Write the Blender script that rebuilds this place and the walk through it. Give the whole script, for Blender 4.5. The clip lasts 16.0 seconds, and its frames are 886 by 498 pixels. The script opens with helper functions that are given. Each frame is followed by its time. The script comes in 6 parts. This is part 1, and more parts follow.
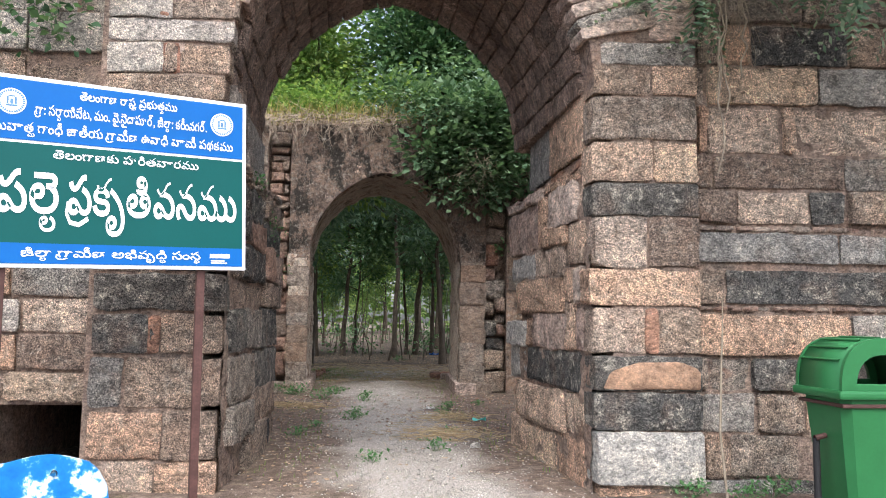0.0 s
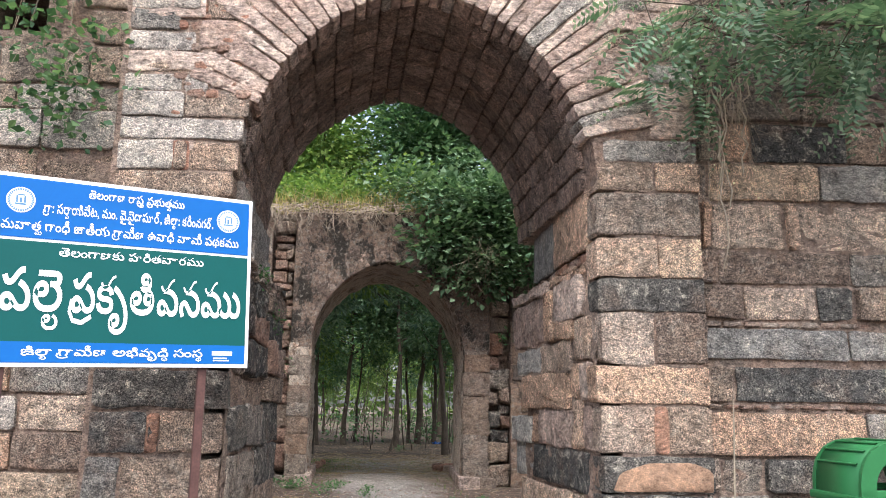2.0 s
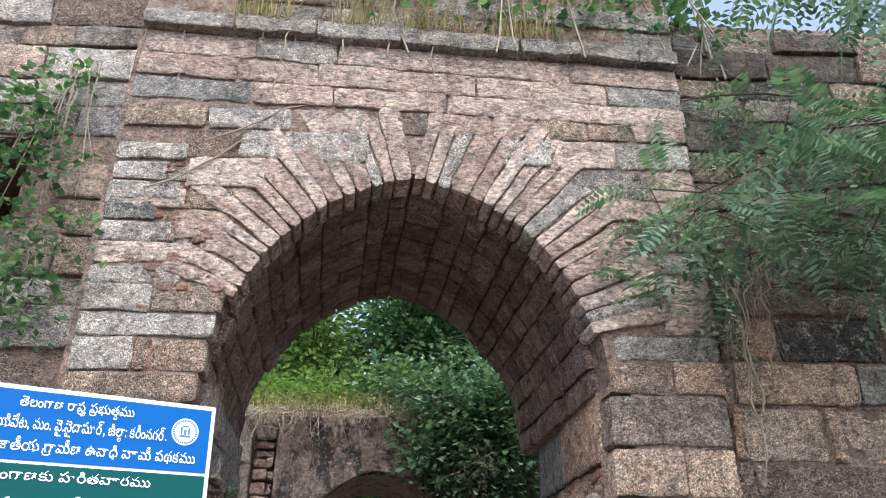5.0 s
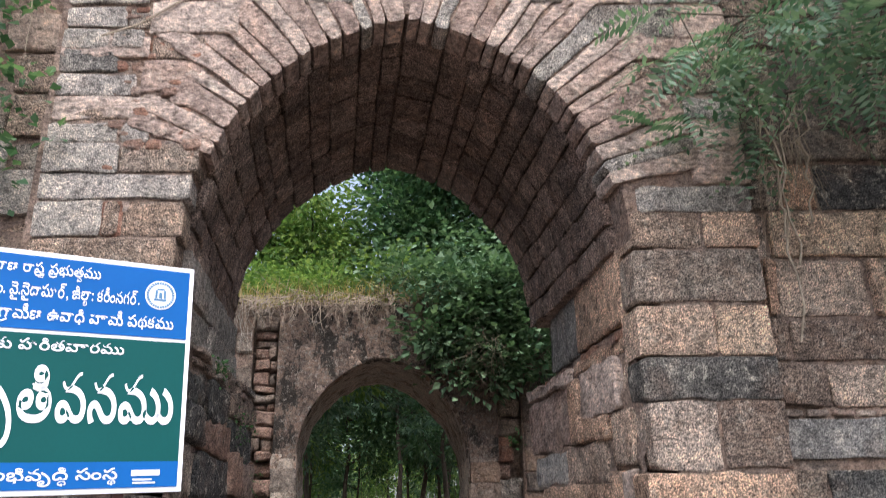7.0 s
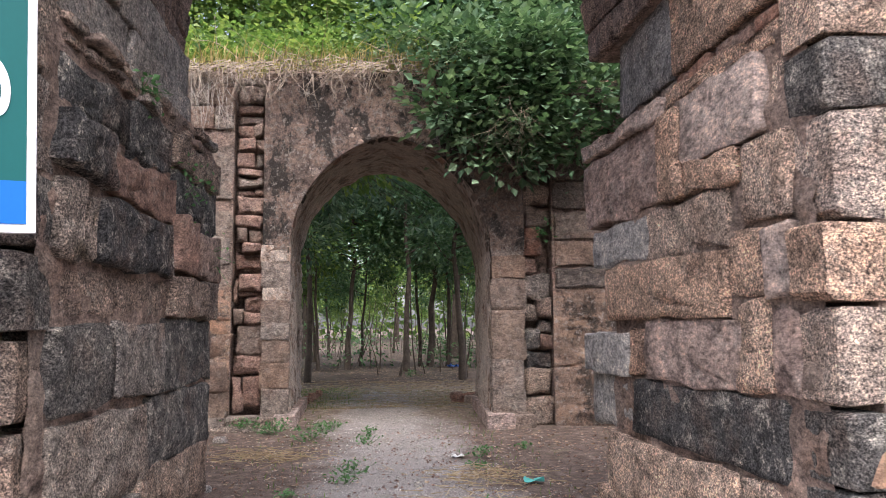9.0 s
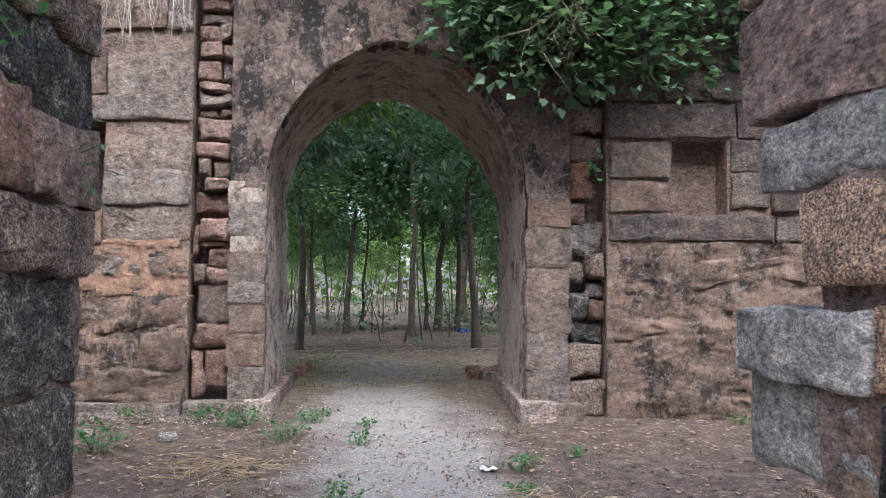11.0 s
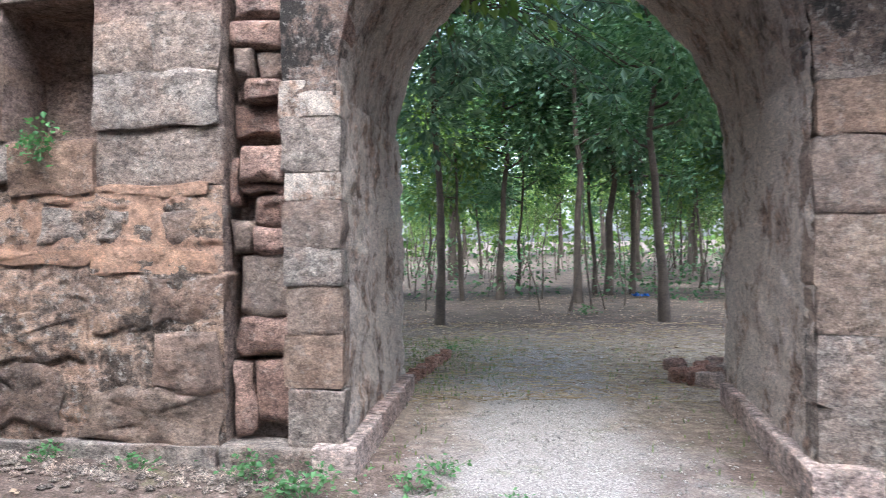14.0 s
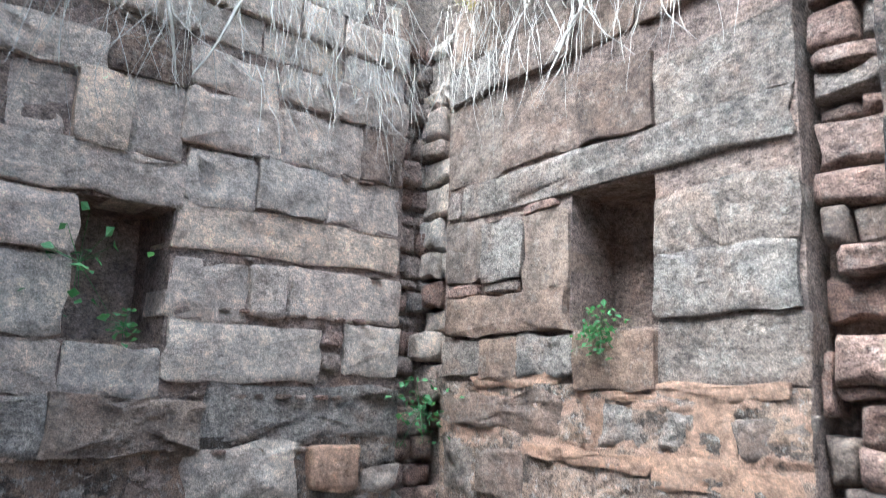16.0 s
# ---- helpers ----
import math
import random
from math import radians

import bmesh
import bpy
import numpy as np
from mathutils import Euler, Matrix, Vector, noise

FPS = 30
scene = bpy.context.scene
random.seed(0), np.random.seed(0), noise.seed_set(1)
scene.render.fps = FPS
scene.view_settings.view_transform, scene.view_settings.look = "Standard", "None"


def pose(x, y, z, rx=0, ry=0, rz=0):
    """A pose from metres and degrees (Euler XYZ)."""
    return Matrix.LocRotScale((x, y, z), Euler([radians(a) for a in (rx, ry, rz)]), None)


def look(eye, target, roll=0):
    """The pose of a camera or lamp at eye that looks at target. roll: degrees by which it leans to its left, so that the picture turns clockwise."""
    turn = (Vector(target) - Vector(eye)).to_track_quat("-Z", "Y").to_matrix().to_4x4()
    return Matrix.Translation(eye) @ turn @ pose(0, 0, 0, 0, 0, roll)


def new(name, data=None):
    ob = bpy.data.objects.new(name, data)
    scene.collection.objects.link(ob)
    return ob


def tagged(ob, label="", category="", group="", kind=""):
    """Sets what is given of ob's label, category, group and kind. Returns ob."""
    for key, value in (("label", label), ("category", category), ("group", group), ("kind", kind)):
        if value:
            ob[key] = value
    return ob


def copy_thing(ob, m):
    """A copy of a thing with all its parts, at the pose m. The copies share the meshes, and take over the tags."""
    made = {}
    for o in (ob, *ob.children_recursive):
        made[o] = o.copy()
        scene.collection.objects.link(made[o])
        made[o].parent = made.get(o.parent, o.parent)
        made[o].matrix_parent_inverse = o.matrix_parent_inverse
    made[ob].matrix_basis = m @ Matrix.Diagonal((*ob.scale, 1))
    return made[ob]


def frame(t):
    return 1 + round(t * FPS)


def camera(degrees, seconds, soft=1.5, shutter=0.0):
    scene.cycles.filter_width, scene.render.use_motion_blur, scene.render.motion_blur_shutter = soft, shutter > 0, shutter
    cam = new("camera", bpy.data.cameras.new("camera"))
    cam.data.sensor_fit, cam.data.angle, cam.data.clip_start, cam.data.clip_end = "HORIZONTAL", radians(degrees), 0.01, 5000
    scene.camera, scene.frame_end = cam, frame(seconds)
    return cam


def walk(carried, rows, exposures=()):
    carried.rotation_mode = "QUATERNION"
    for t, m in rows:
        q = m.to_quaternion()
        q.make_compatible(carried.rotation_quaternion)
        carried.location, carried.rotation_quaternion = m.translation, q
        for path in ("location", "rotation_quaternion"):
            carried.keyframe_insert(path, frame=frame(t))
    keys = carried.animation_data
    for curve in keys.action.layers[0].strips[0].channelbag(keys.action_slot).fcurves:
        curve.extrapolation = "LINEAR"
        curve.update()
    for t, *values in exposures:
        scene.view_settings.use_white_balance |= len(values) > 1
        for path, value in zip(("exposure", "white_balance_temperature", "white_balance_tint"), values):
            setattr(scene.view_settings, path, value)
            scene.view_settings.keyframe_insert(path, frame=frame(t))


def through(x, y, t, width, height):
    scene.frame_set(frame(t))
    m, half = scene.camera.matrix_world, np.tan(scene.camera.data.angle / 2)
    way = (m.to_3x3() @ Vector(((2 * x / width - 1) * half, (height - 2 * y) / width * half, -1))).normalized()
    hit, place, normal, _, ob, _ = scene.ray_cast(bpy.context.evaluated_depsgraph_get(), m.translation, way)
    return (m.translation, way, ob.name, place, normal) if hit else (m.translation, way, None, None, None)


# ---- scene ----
cam = camera(60.0, 16.0, 0.8, 0.15)
METRES, EYE, TILT, LEAN, TURN = 11.0, 1.37, 0.0, 0.0, -8.0
ROWS = [
    (0.0, 0.0, 0.0, 0.0, -0.07, 5.39, -0.76),
    (0.5, -0.0008, 0.0006, 0.0042, -0.05, 8.37, -0.86),
    (1.0, -0.0014, 0.0012, 0.0065, -0.02, 9.6, -0.88),
    (1.5, -0.0021, 0.0021, 0.0071, 0.02, 10.16, -0.91),
    (2.0, -0.0021, 0.0016, 0.0099, 0.08, 11.57, -0.87),
    (2.5, -0.001, 0.0013, 0.0119, 0.15, 12.77, -0.86),
    (3.0, 0.0022, 0.0071, 0.016, 0.24, 15.3, -0.84),
    (3.5, 0.0007, 0.0201, 0.0205, 0.11, 18.95, -0.82),
    (4.0, -0.0048, 0.0384, 0.0262, -0.54, 22.81, -0.65),
    (6.5, 0.0057, 0.095, 0.0335, -0.22, 28.67, -0.66),
    (7.0, -0.0016, 0.1279, 0.0198, 0.46, 19.24, 0.75),
    (7.5, -0.007, 0.1655, 0.013, 0.78, 12.5, 1.35),
    (8.0, -0.0047, 0.2097, 0.0084, 0.89, 9.28, 1.3),
    (8.5, -0.0084, 0.2628, 0.0028, 0.92, 6.06, 0.89),
    (9.0, -0.017, 0.3175, 0.0061, 0.85, 5.75, 0.36),
    (11.5, -0.0407, 0.5937, 0.0081, 1.05, 1.96, -0.37),
    (12.0, -0.0445, 0.6505, 0.0081, 1.08, 1.36, -0.34),
    (12.5, -0.0494, 0.7089, 0.0086, 1.38, 0.93, -0.4),
    (13.0, -0.051, 0.7659, 0.0059, 2.53, 0.51, -0.22),
    (13.5, -0.0592, 0.816, 0.0078, 6.86, -0.03, 0.22),
    (14.0, -0.068, 0.8581, 0.0151, 12.88, -0.59, 0.82),
    (14.5, -0.0677, 0.898, 0.0205, 31.61, -1.15, 1.31),
    (15.0, -0.0909, 0.9144, 0.0244, 48.69, -2.04, 1.35),
    (15.5, -0.1011, 0.9326, 0.0346, 53.26, 0.66, -1.34),
    (16.0, -0.1024, 0.9438, 0.0461, 55.8, 10.18, -1.64),
]
PATH = [(t, pose(0, 0, EYE, TILT, LEAN, TURN) @ pose(METRES * x, METRES * y, METRES * z, 90 + pitch, roll, yaw)) for t, x, y, z, yaw, pitch, roll in ROWS]
PATH += [(4.2, pose(0.0, 0.5, 1.656, 113.3, -0.6, -8.5)), (6.3, look((0.220, 0.947, 1.796), (0.448, 2.650, 2.819), 0.9))]
walk(cam, sorted(PATH, key=lambda row: row[0]),
     exposures=[(0, 1.85, 6250, 9), (2.5, 1.85, 6250, 9), (4.0, 1.76, 5850, 4), (6.4, 1.48, 6000, 10), (7, 1.5, 6150, 11), (8.5, 1.72, 6350, 17), (9, 2.05, 6250, 17), (11.5, 2.35, 5600, 11), (12.2, 2.55, 5600, 11), (13, 2.85, 5550, 10), (15, 2.95, 5350, 9), (16, 3.2, 5100, 0)])

# ---- light ----
world = bpy.data.worlds.new("world")
scene.world = world
world.use_nodes = True
wn = world.node_tree.nodes
sky = wn.new("ShaderNodeTexSky")
sky.sky_type, sky.sun_disc = "NISHITA", False
sky.sun_elevation, sky.sun_rotation = radians(59), radians(181)
sky.air_density, sky.dust_density, sky.ozone_density = 1.0, 4.0, 1.0
wn["Background"].inputs[1].default_value = 0.15
# thin cloud: the sky's colour is drawn towards grey
grey = wn.new("ShaderNodeRGBToBW")
veil = wn.new("ShaderNodeMix")
veil.data_type = "RGBA"
veil.inputs[0].default_value = 0.5
world.node_tree.links.new(sky.outputs[0], grey.inputs[0])
world.node_tree.links.new(sky.outputs[0], veil.inputs[6])
world.node_tree.links.new(grey.outputs[0], veil.inputs[7])
world.node_tree.links.new(veil.outputs[2], wn["Background"].inputs[0])
sun = new("sun", bpy.data.lights.new("sun", "SUN"))
sun.data.energy, sun.data.angle, sun.data.color = 1.15, radians(60), (1.0, 0.96, 0.9)
sun.matrix_world = look((0.2, -5, 22), (0.5, 8, 0))

S = 0.105            # skew of the outer gate against the passage
T = 0.115            # skew of the inner gate


# ---- materials ----
def mat(name, rough=0.85):
    m = bpy.data.materials.new(name)
    m.use_nodes = True
    n, l = m.node_tree.nodes, m.node_tree.links
    b = n["Principled BSDF"]
    b.inputs["Roughness"].default_value = rough
    b.inputs["Specular IOR Level"].default_value = 0.2
    return m, n, l, b


def ramp(n, stops, mode="LINEAR"):
    r = n.new("ShaderNodeValToRGB")
    r.color_ramp.interpolation = mode
    e = r.color_ramp.elements
    while len(e) < len(stops):
        e.new(0.5)
    for k, (p, c) in zip(e, stops):
        k.position = p
        k.color = (*c, 1) if len(c) == 3 else c
    return r


def tex(n, l, kind, scale, co, detail=4.0, rough=0.6):
    t = n.new("ShaderNodeTexNoise" if kind == "noise" else "ShaderNodeTexVoronoi")
    t.inputs["Scale"].default_value = scale
    if kind == "noise":
        t.inputs["Detail"].default_value = detail
        t.inputs["Roughness"].default_value = rough
    l.new(co, t.inputs["Vector"])
    return t


def mix(n, l, fac, a, b, blend="MIX"):
    m = n.new("ShaderNodeMix")
    m.data_type, m.blend_type = "RGBA", blend
    for sock, v in ((m.inputs[0], fac), (m.inputs[6], a), (m.inputs[7], b)):
        if isinstance(v, (int, float)):
            sock.default_value = v
        elif isinstance(v, tuple):
            sock.default_value = (*v, 1)
        else:
            l.new(v, sock)
    return m.outputs[2]


def level(n, l, value, lo, hi):
    m = n.new("ShaderNodeMapRange")
    m.inputs[1].default_value, m.inputs[2].default_value = lo, hi
    l.new(value, m.inputs[0])
    return m.outputs[0]


def times(n, l, a, b):
    m = n.new("ShaderNodeMath")
    m.operation = "MULTIPLY"
    for s, v in zip(m.inputs, (a, b)):
        if isinstance(v, (int, float)):
            s.default_value = v
        else:
            l.new(v, s)
    return m.outputs[0]


def bump(n, l, b, heights):
    last = None
    for h, strength, dist in heights:
        k = n.new("ShaderNodeBump")
        k.inputs["Strength"].default_value, k.inputs["Distance"].default_value = strength, dist
        l.new(h, k.inputs["Height"])
        if last:
            l.new(last, k.inputs["Normal"])
        last = k.outputs[0]
    l.new(last, b.inputs["Normal"])


def place(n, l, shift=True):
    """Position in the world, shifted at random from piece to piece."""
    g = n.new("ShaderNodeNewGeometry")
    if not shift:
        return g.outputs["Position"], None
    o = n.new("ShaderNodeObjectInfo")
    k = n.new("ShaderNodeVectorMath")
    k.operation = "MULTIPLY_ADD"
    k.inputs[1].default_value = (1, 1, 1)
    s = n.new("ShaderNodeCombineXYZ")
    for i, f in enumerate((37.0, 91.0, 53.0)):
        l.new(times(n, l, o.outputs["Random"], f), s.inputs[i])
    l.new(g.outputs["Position"], k.inputs[0])
    l.new(s.outputs[0], k.inputs[2])
    return k.outputs[0], o.outputs["Random"]


def muted(stops, keep=0.74):
    out = []
    for p, c in stops:
        g = 0.3 * c[0] + 0.6 * c[1] + 0.1 * c[2]
        out.append((p, tuple(g + (k - g) * keep for k in c)))
    return out


def granite(name, stops, dark=0.5, pale=0.5, red=0.5, speck=1.0, shift=True, pit_shade=0.9, pock=30, keep=0.74):
    """Coarse weathered granite: a tone per stone, grains, black and pale lichen, red earth stains."""
    m, n, l, b = mat(name, 0.92)
    co, rnd = place(n, l, shift)
    g = n.new("ShaderNodeNewGeometry")
    base = ramp(n, muted(stops, keep))
    if rnd is None:
        rnd = tex(n, l, "noise", 1.3, co, 2).outputs[0]
        rnd = level(n, l, rnd, 0.3, 0.7)
    l.new(rnd, base.inputs[0])
    c = base.outputs[0]
    tone = tex(n, l, "noise", 6, co, 6, 0.7).outputs[0]
    c = mix(n, l, 0.85, c, ramp_of(n, l, tone, [(0.32, (0.42, 0.41, 0.41)), (0.5, (1.0, 1.0, 1.0)), (0.68, (1.45, 1.4, 1.33))]), "MULTIPLY")
    # earth stains
    st = tex(n, l, "noise", 3.1, co, 5, 0.65).outputs[0]
    c = mix(n, l, times(n, l, level(n, l, st, 0.5, 0.66), red), c, (0.33, 0.205, 0.145))
    # pale lichen, in large and small flecks
    pl = tex(n, l, "noise", 9.0, co, 8, 0.8).outputs[0]
    c = mix(n, l, times(n, l, level(n, l, pl, 0.53, 0.6), pale), c, (0.52, 0.48, 0.42))
    # black lichen over several stones
    w = tex(n, l, "noise", 1.3, g.outputs["Position"], 9, 0.78).outputs[0]
    c = mix(n, l, times(n, l, level(n, l, w, 0.5, 0.62), dark), c, (0.055, 0.053, 0.05))
    # grains, clustered, and pits
    gr = tex(n, l, "noise", 92, co, 4, 0.85).outputs[0]
    where = level(n, l, tex(n, l, "noise", 4.3, co, 3, 0.6).outputs[0], 0.15, 0.42)
    c = mix(n, l, times(n, l, where, speck), c, ramp_of(n, l, gr, [(0.40, (0.14, 0.14, 0.15)), (0.465, (0.7, 0.69, 0.69)), (0.53, (1.15, 1.15, 1.15)), (0.59, (2.2, 2.15, 2.05))]), "MULTIPLY")
    bed = n.new("ShaderNodeMapping")
    bed.inputs["Scale"].default_value = (1, 1, 1.7 if pock > 20 else 2.2)
    l.new(co, bed.inputs[0])
    pit = tex(n, l, "noise", pock, bed.outputs[0], 7, 0.85 if pock > 20 else 0.74).outputs[0]
    chip = tex(n, l, "noise", 12, bed.outputs[0], 8, 0.8).outputs[0]
    # hollows darkened and high spots lightened: relief shading put into the colour
    c = mix(n, l, pit_shade * 0.9, c, ramp_of(n, l, chip, [(0.38, (0.36, 0.35, 0.35)), (0.45, (0.85, 0.85, 0.85)), (0.52, (1.05, 1.05, 1.05)), (0.62, (1.4, 1.38, 1.33))]), "MULTIPLY")
    c = mix(n, l, pit_shade, c, ramp_of(n, l, pit, [(0.37, (0.28, 0.27, 0.27)), (0.44, (0.72, 0.71, 0.71)), (0.5, (1.05, 1.05, 1.05)), (0.6, (1.55, 1.52, 1.46))]), "MULTIPLY")
    l.new(c, b.inputs["Base Color"])
    big = tex(n, l, "noise", 7, co, 5, 0.7).outputs[0]
    bump(n, l, b, [(big, 1.0, 0.08), (pit, 1.0, 0.045), (gr, 0.6, 0.008)])
    return m


def rendered(name, black_cover=0.85, wash=0.0, ochre=0.0, seams=False, deep=1.0):
    """Old lime render: tan and pink coats worn through to stone, black runs, pale flecks, cracks."""
    m, n, l, b = mat(name, 0.95)
    g = n.new("ShaderNodeNewGeometry")
    co = g.outputs["Position"]
    flat = n.new("ShaderNodeMapping")
    flat.inputs["Scale"].default_value = (1, 1, 1.6)
    l.new(co, flat.inputs[0])
    run = n.new("ShaderNodeMapping")
    run.inputs["Scale"].default_value = (1.1, 1.1, 0.7)
    l.new(co, run.inputs[0])
    coat = tex(n, l, "noise", 2.8, flat.outputs[0], 10, 0.78).outputs[0]
    c = ramp_of(n, l, coat, [(0.30, (0.075, 0.06, 0.053)), (0.42, (0.165, 0.13, 0.113)), (0.49, (0.28, 0.215, 0.182)), (0.54, (0.37, 0.26, 0.205)), (0.60, (0.30, 0.262, 0.237)), (0.72, (0.46, 0.42, 0.39))])
    tone = tex(n, l, "noise", 20, co, 7, 0.82).outputs[0]
    c = mix(n, l, 1.0, c, ramp_of(n, l, tone, [(0.33, (0.38, 0.37, 0.36)), (0.5, (1.0, 1.0, 1.0)), (0.66, (1.5, 1.47, 1.4))]), "MULTIPLY")
    if ochre:
        c = mix(n, l, 0.5 * ochre, c, (0.43, 0.305, 0.225))
    black = tex(n, l, "noise", 2.4, run.outputs[0], 9, 0.75).outputs[0]
    c = mix(n, l, times(n, l, level(n, l, black, 0.49, 0.55), black_cover), c, (0.05, 0.047, 0.043))
    if ochre:
        # ochre lime lying in level bands, worn at the edges
        band = n.new("ShaderNodeMapping")
        band.inputs["Scale"].default_value = (0.85, 0.85, 1.9)
        l.new(co, band.inputs[0])
        lime = tex(n, l, "noise", 2.3, band.outputs[0], 10, 0.75).outputs[0]
        c = mix(n, l, times(n, l, level(n, l, lime, 0.5, 0.56), 0.75 * ochre), c, (0.52, 0.35, 0.245))
        c = mix(n, l, 0.8 * ochre, c, ramp_of(n, l, lime, [(0.34, (0.7, 0.68, 0.66)), (0.46, (0.6, 0.58, 0.56)), (0.53, (1.05, 1.05, 1.05)), (0.7, (1.3, 1.28, 1.22))]), "MULTIPLY")
        c = mix(n, l, 0.35, c, ramp_of(n, l, tone, [(0.36, (0.45, 0.44, 0.43)), (0.5, (1.0, 1.0, 1.0)), (0.64, (1.4, 1.37, 1.3))]), "MULTIPLY")
    if wash:
        old = tex(n, l, "noise", 3.2, run.outputs[0], 8, 0.7).outputs[0]
        c = mix(n, l, times(n, l, level(n, l, old, 0.41, 0.51), wash), c, (0.66, 0.58, 0.50))
        c = mix(n, l, 0.8, c, ramp_of(n, l, tone, [(0.36, (0.5, 0.49, 0.48)), (0.5, (1.0, 1.0, 1.0)), (0.64, (1.3, 1.28, 1.24))]), "MULTIPLY")
    fleck = tex(n, l, "noise", 16, co, 8, 0.8).outputs[0]
    c = mix(n, l, times(n, l, level(n, l, fleck, 0.54, 0.6), 0.7), c, (0.52, 0.48, 0.43))
    if seams:
        # orange lime in two wandering level seams and the joints between them
        sep = n.new("ShaderNodeSeparateXYZ")
        l.new(co, sep.inputs[0])
        wander = tex(n, l, "noise", 1.9, co, 6, 0.62).outputs[0]
        up = n.new("ShaderNodeMath")
        up.operation = "MULTIPLY_ADD"
        up.inputs[1].default_value = 0.5
        l.new(wander, up.inputs[0])
        l.new(sep.outputs[2], up.inputs[2])
        seam = ramp_of(n, l, level(n, l, up.outputs[0], 1.2, 2.4), [(0.44, (0, 0, 0)), (0.455, (1, 1, 1)), (0.54, (1, 1, 1)), (0.555, (0, 0, 0)), (0.68, (0, 0, 0)), (0.69, (0.9, 0.9, 0.9)), (0.73, (0.9, 0.9, 0.9)), (0.74, (0, 0, 0))])
        worn = level(n, l, tex(n, l, "noise", 3.7, co, 7, 0.7).outputs[0], 0.40, 0.48)
        c = mix(n, l, times(n, l, times(n, l, seam, worn), 0.85), c, (0.54, 0.35, 0.25))
    gr = tex(n, l, "noise", 95, co, 4, 0.8).outputs[0]
    c = mix(n, l, 0.6, c, ramp_of(n, l, gr, [(0.39, (0.25, 0.25, 0.26)), (0.5, (1.0, 1.0, 1.0)), (0.61, (1.7, 1.68, 1.6))]), "MULTIPLY")
    c = mix(n, l, 1.0, c, (deep, deep * 0.98, deep * 0.97), "MULTIPLY")
    l.new(c, b.inputs["Base Color"])
    bump(n, l, b, [(coat, 1.0, 0.05), (tone, 1.0, 0.045), (gr, 0.8, 0.012)])
    return m


def ramp_of(n, l, value, stops):
    r = ramp(n, stops)
    l.new(value, r.inputs[0])
    return r.outputs[0]


def plain(name, colour, rough=0.6, var=0.15, scale=8.0, metal=0.0, fine=60.0, bumpy=0.2):
    m, n, l, b = mat(name, rough)
    co, _ = place(n, l, True)
    t = tex(n, l, "noise", scale, co, 5).outputs[0]
    f = tex(n, l, "noise", fine, co, 3).outputs[0]
    lo, hi = 1 - var, 1 + var
    c = mix(n, l, 1.0, colour, ramp_of(n, l, t, [(0.3, (lo, lo, lo)), (0.7, (hi, hi, hi))]), "MULTIPLY")
    c = mix(n, l, 0.5, c, ramp_of(n, l, f, [(0.35, (lo, lo, lo)), (0.65, (hi, hi, hi))]), "MULTIPLY")
    l.new(c, b.inputs["Base Color"])
    b.inputs["Metallic"].default_value = metal
    bump(n, l, b, [(f, bumpy, 0.006)])
    return m


def leafy(name, stops, through=0.5):
    """Leaves: a tone per leaf, light coming through."""
    m, n, l, b = mat(name, 0.45)
    g = n.new("ShaderNodeNewGeometry")
    c = ramp_of(n, l, g.outputs["Random Per Island"], stops)
    l.new(c, b.inputs["Base Color"])
    t = n.new("ShaderNodeBsdfTranslucent")
    l.new(mix(n, l, 1.0, c, (1.2, 1.3, 0.8), "MULTIPLY"), t.inputs[0])
    s = n.new("ShaderNodeMixShader")
    s.inputs[0].default_value = through
    l.new(b.outputs[0], s.inputs[1])
    l.new(t.outputs[0], s.inputs[2])
    l.new(s.outputs[0], n["Material Output"].inputs[0])
    return m


STONE = granite("granite", [(0.0, (0.20, 0.14, 0.11)), (0.25, (0.31, 0.22, 0.165)), (0.5, (0.36, 0.25, 0.18)), (0.7, (0.30, 0.25, 0.21)), (0.85, (0.22, 0.21, 0.20)), (1.0, (0.40, 0.28, 0.19))], 0.45, 0.35, 0.35)
GREY = granite("grey_granite", [(0.0, (0.288, 0.276, 0.268)), (0.5, (0.432, 0.384, 0.342)), (1.0, (0.54, 0.48, 0.439))], 0.3, 0.3, 0.2, 0.75)
PALE = granite("pale_granite", [(0.0, (0.45, 0.43, 0.40)), (1.0, (0.52, 0.49, 0.46))], 0.0, 0.4, 0.05, 0.45)
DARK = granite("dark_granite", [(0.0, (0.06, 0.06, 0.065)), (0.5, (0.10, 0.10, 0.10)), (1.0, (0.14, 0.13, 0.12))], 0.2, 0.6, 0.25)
PINK = granite("pink_granite", [(0.0, (0.39, 0.26, 0.211)), (0.5, (0.494, 0.351, 0.29)), (1.0, (0.572, 0.429, 0.356))], 0.25, 0.35, 0.3, 0.35, True, 0.8, 18)
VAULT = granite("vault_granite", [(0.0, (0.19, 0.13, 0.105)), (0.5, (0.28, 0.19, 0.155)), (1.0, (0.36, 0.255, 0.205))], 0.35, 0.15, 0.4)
RUBBLE = granite("rubble_stone", [(0.0, (0.28, 0.15, 0.105)), (0.4, (0.38, 0.225, 0.165)), (0.7, (0.33, 0.26, 0.215)), (1.0, (0.47, 0.33, 0.25))], 0.2, 0.25, 0.3, 0.4)
PLASTERED = rendered("old_render", 0.92, deep=0.72)
WASHED = rendered("pale_worn_render", 0.4, 0.9)
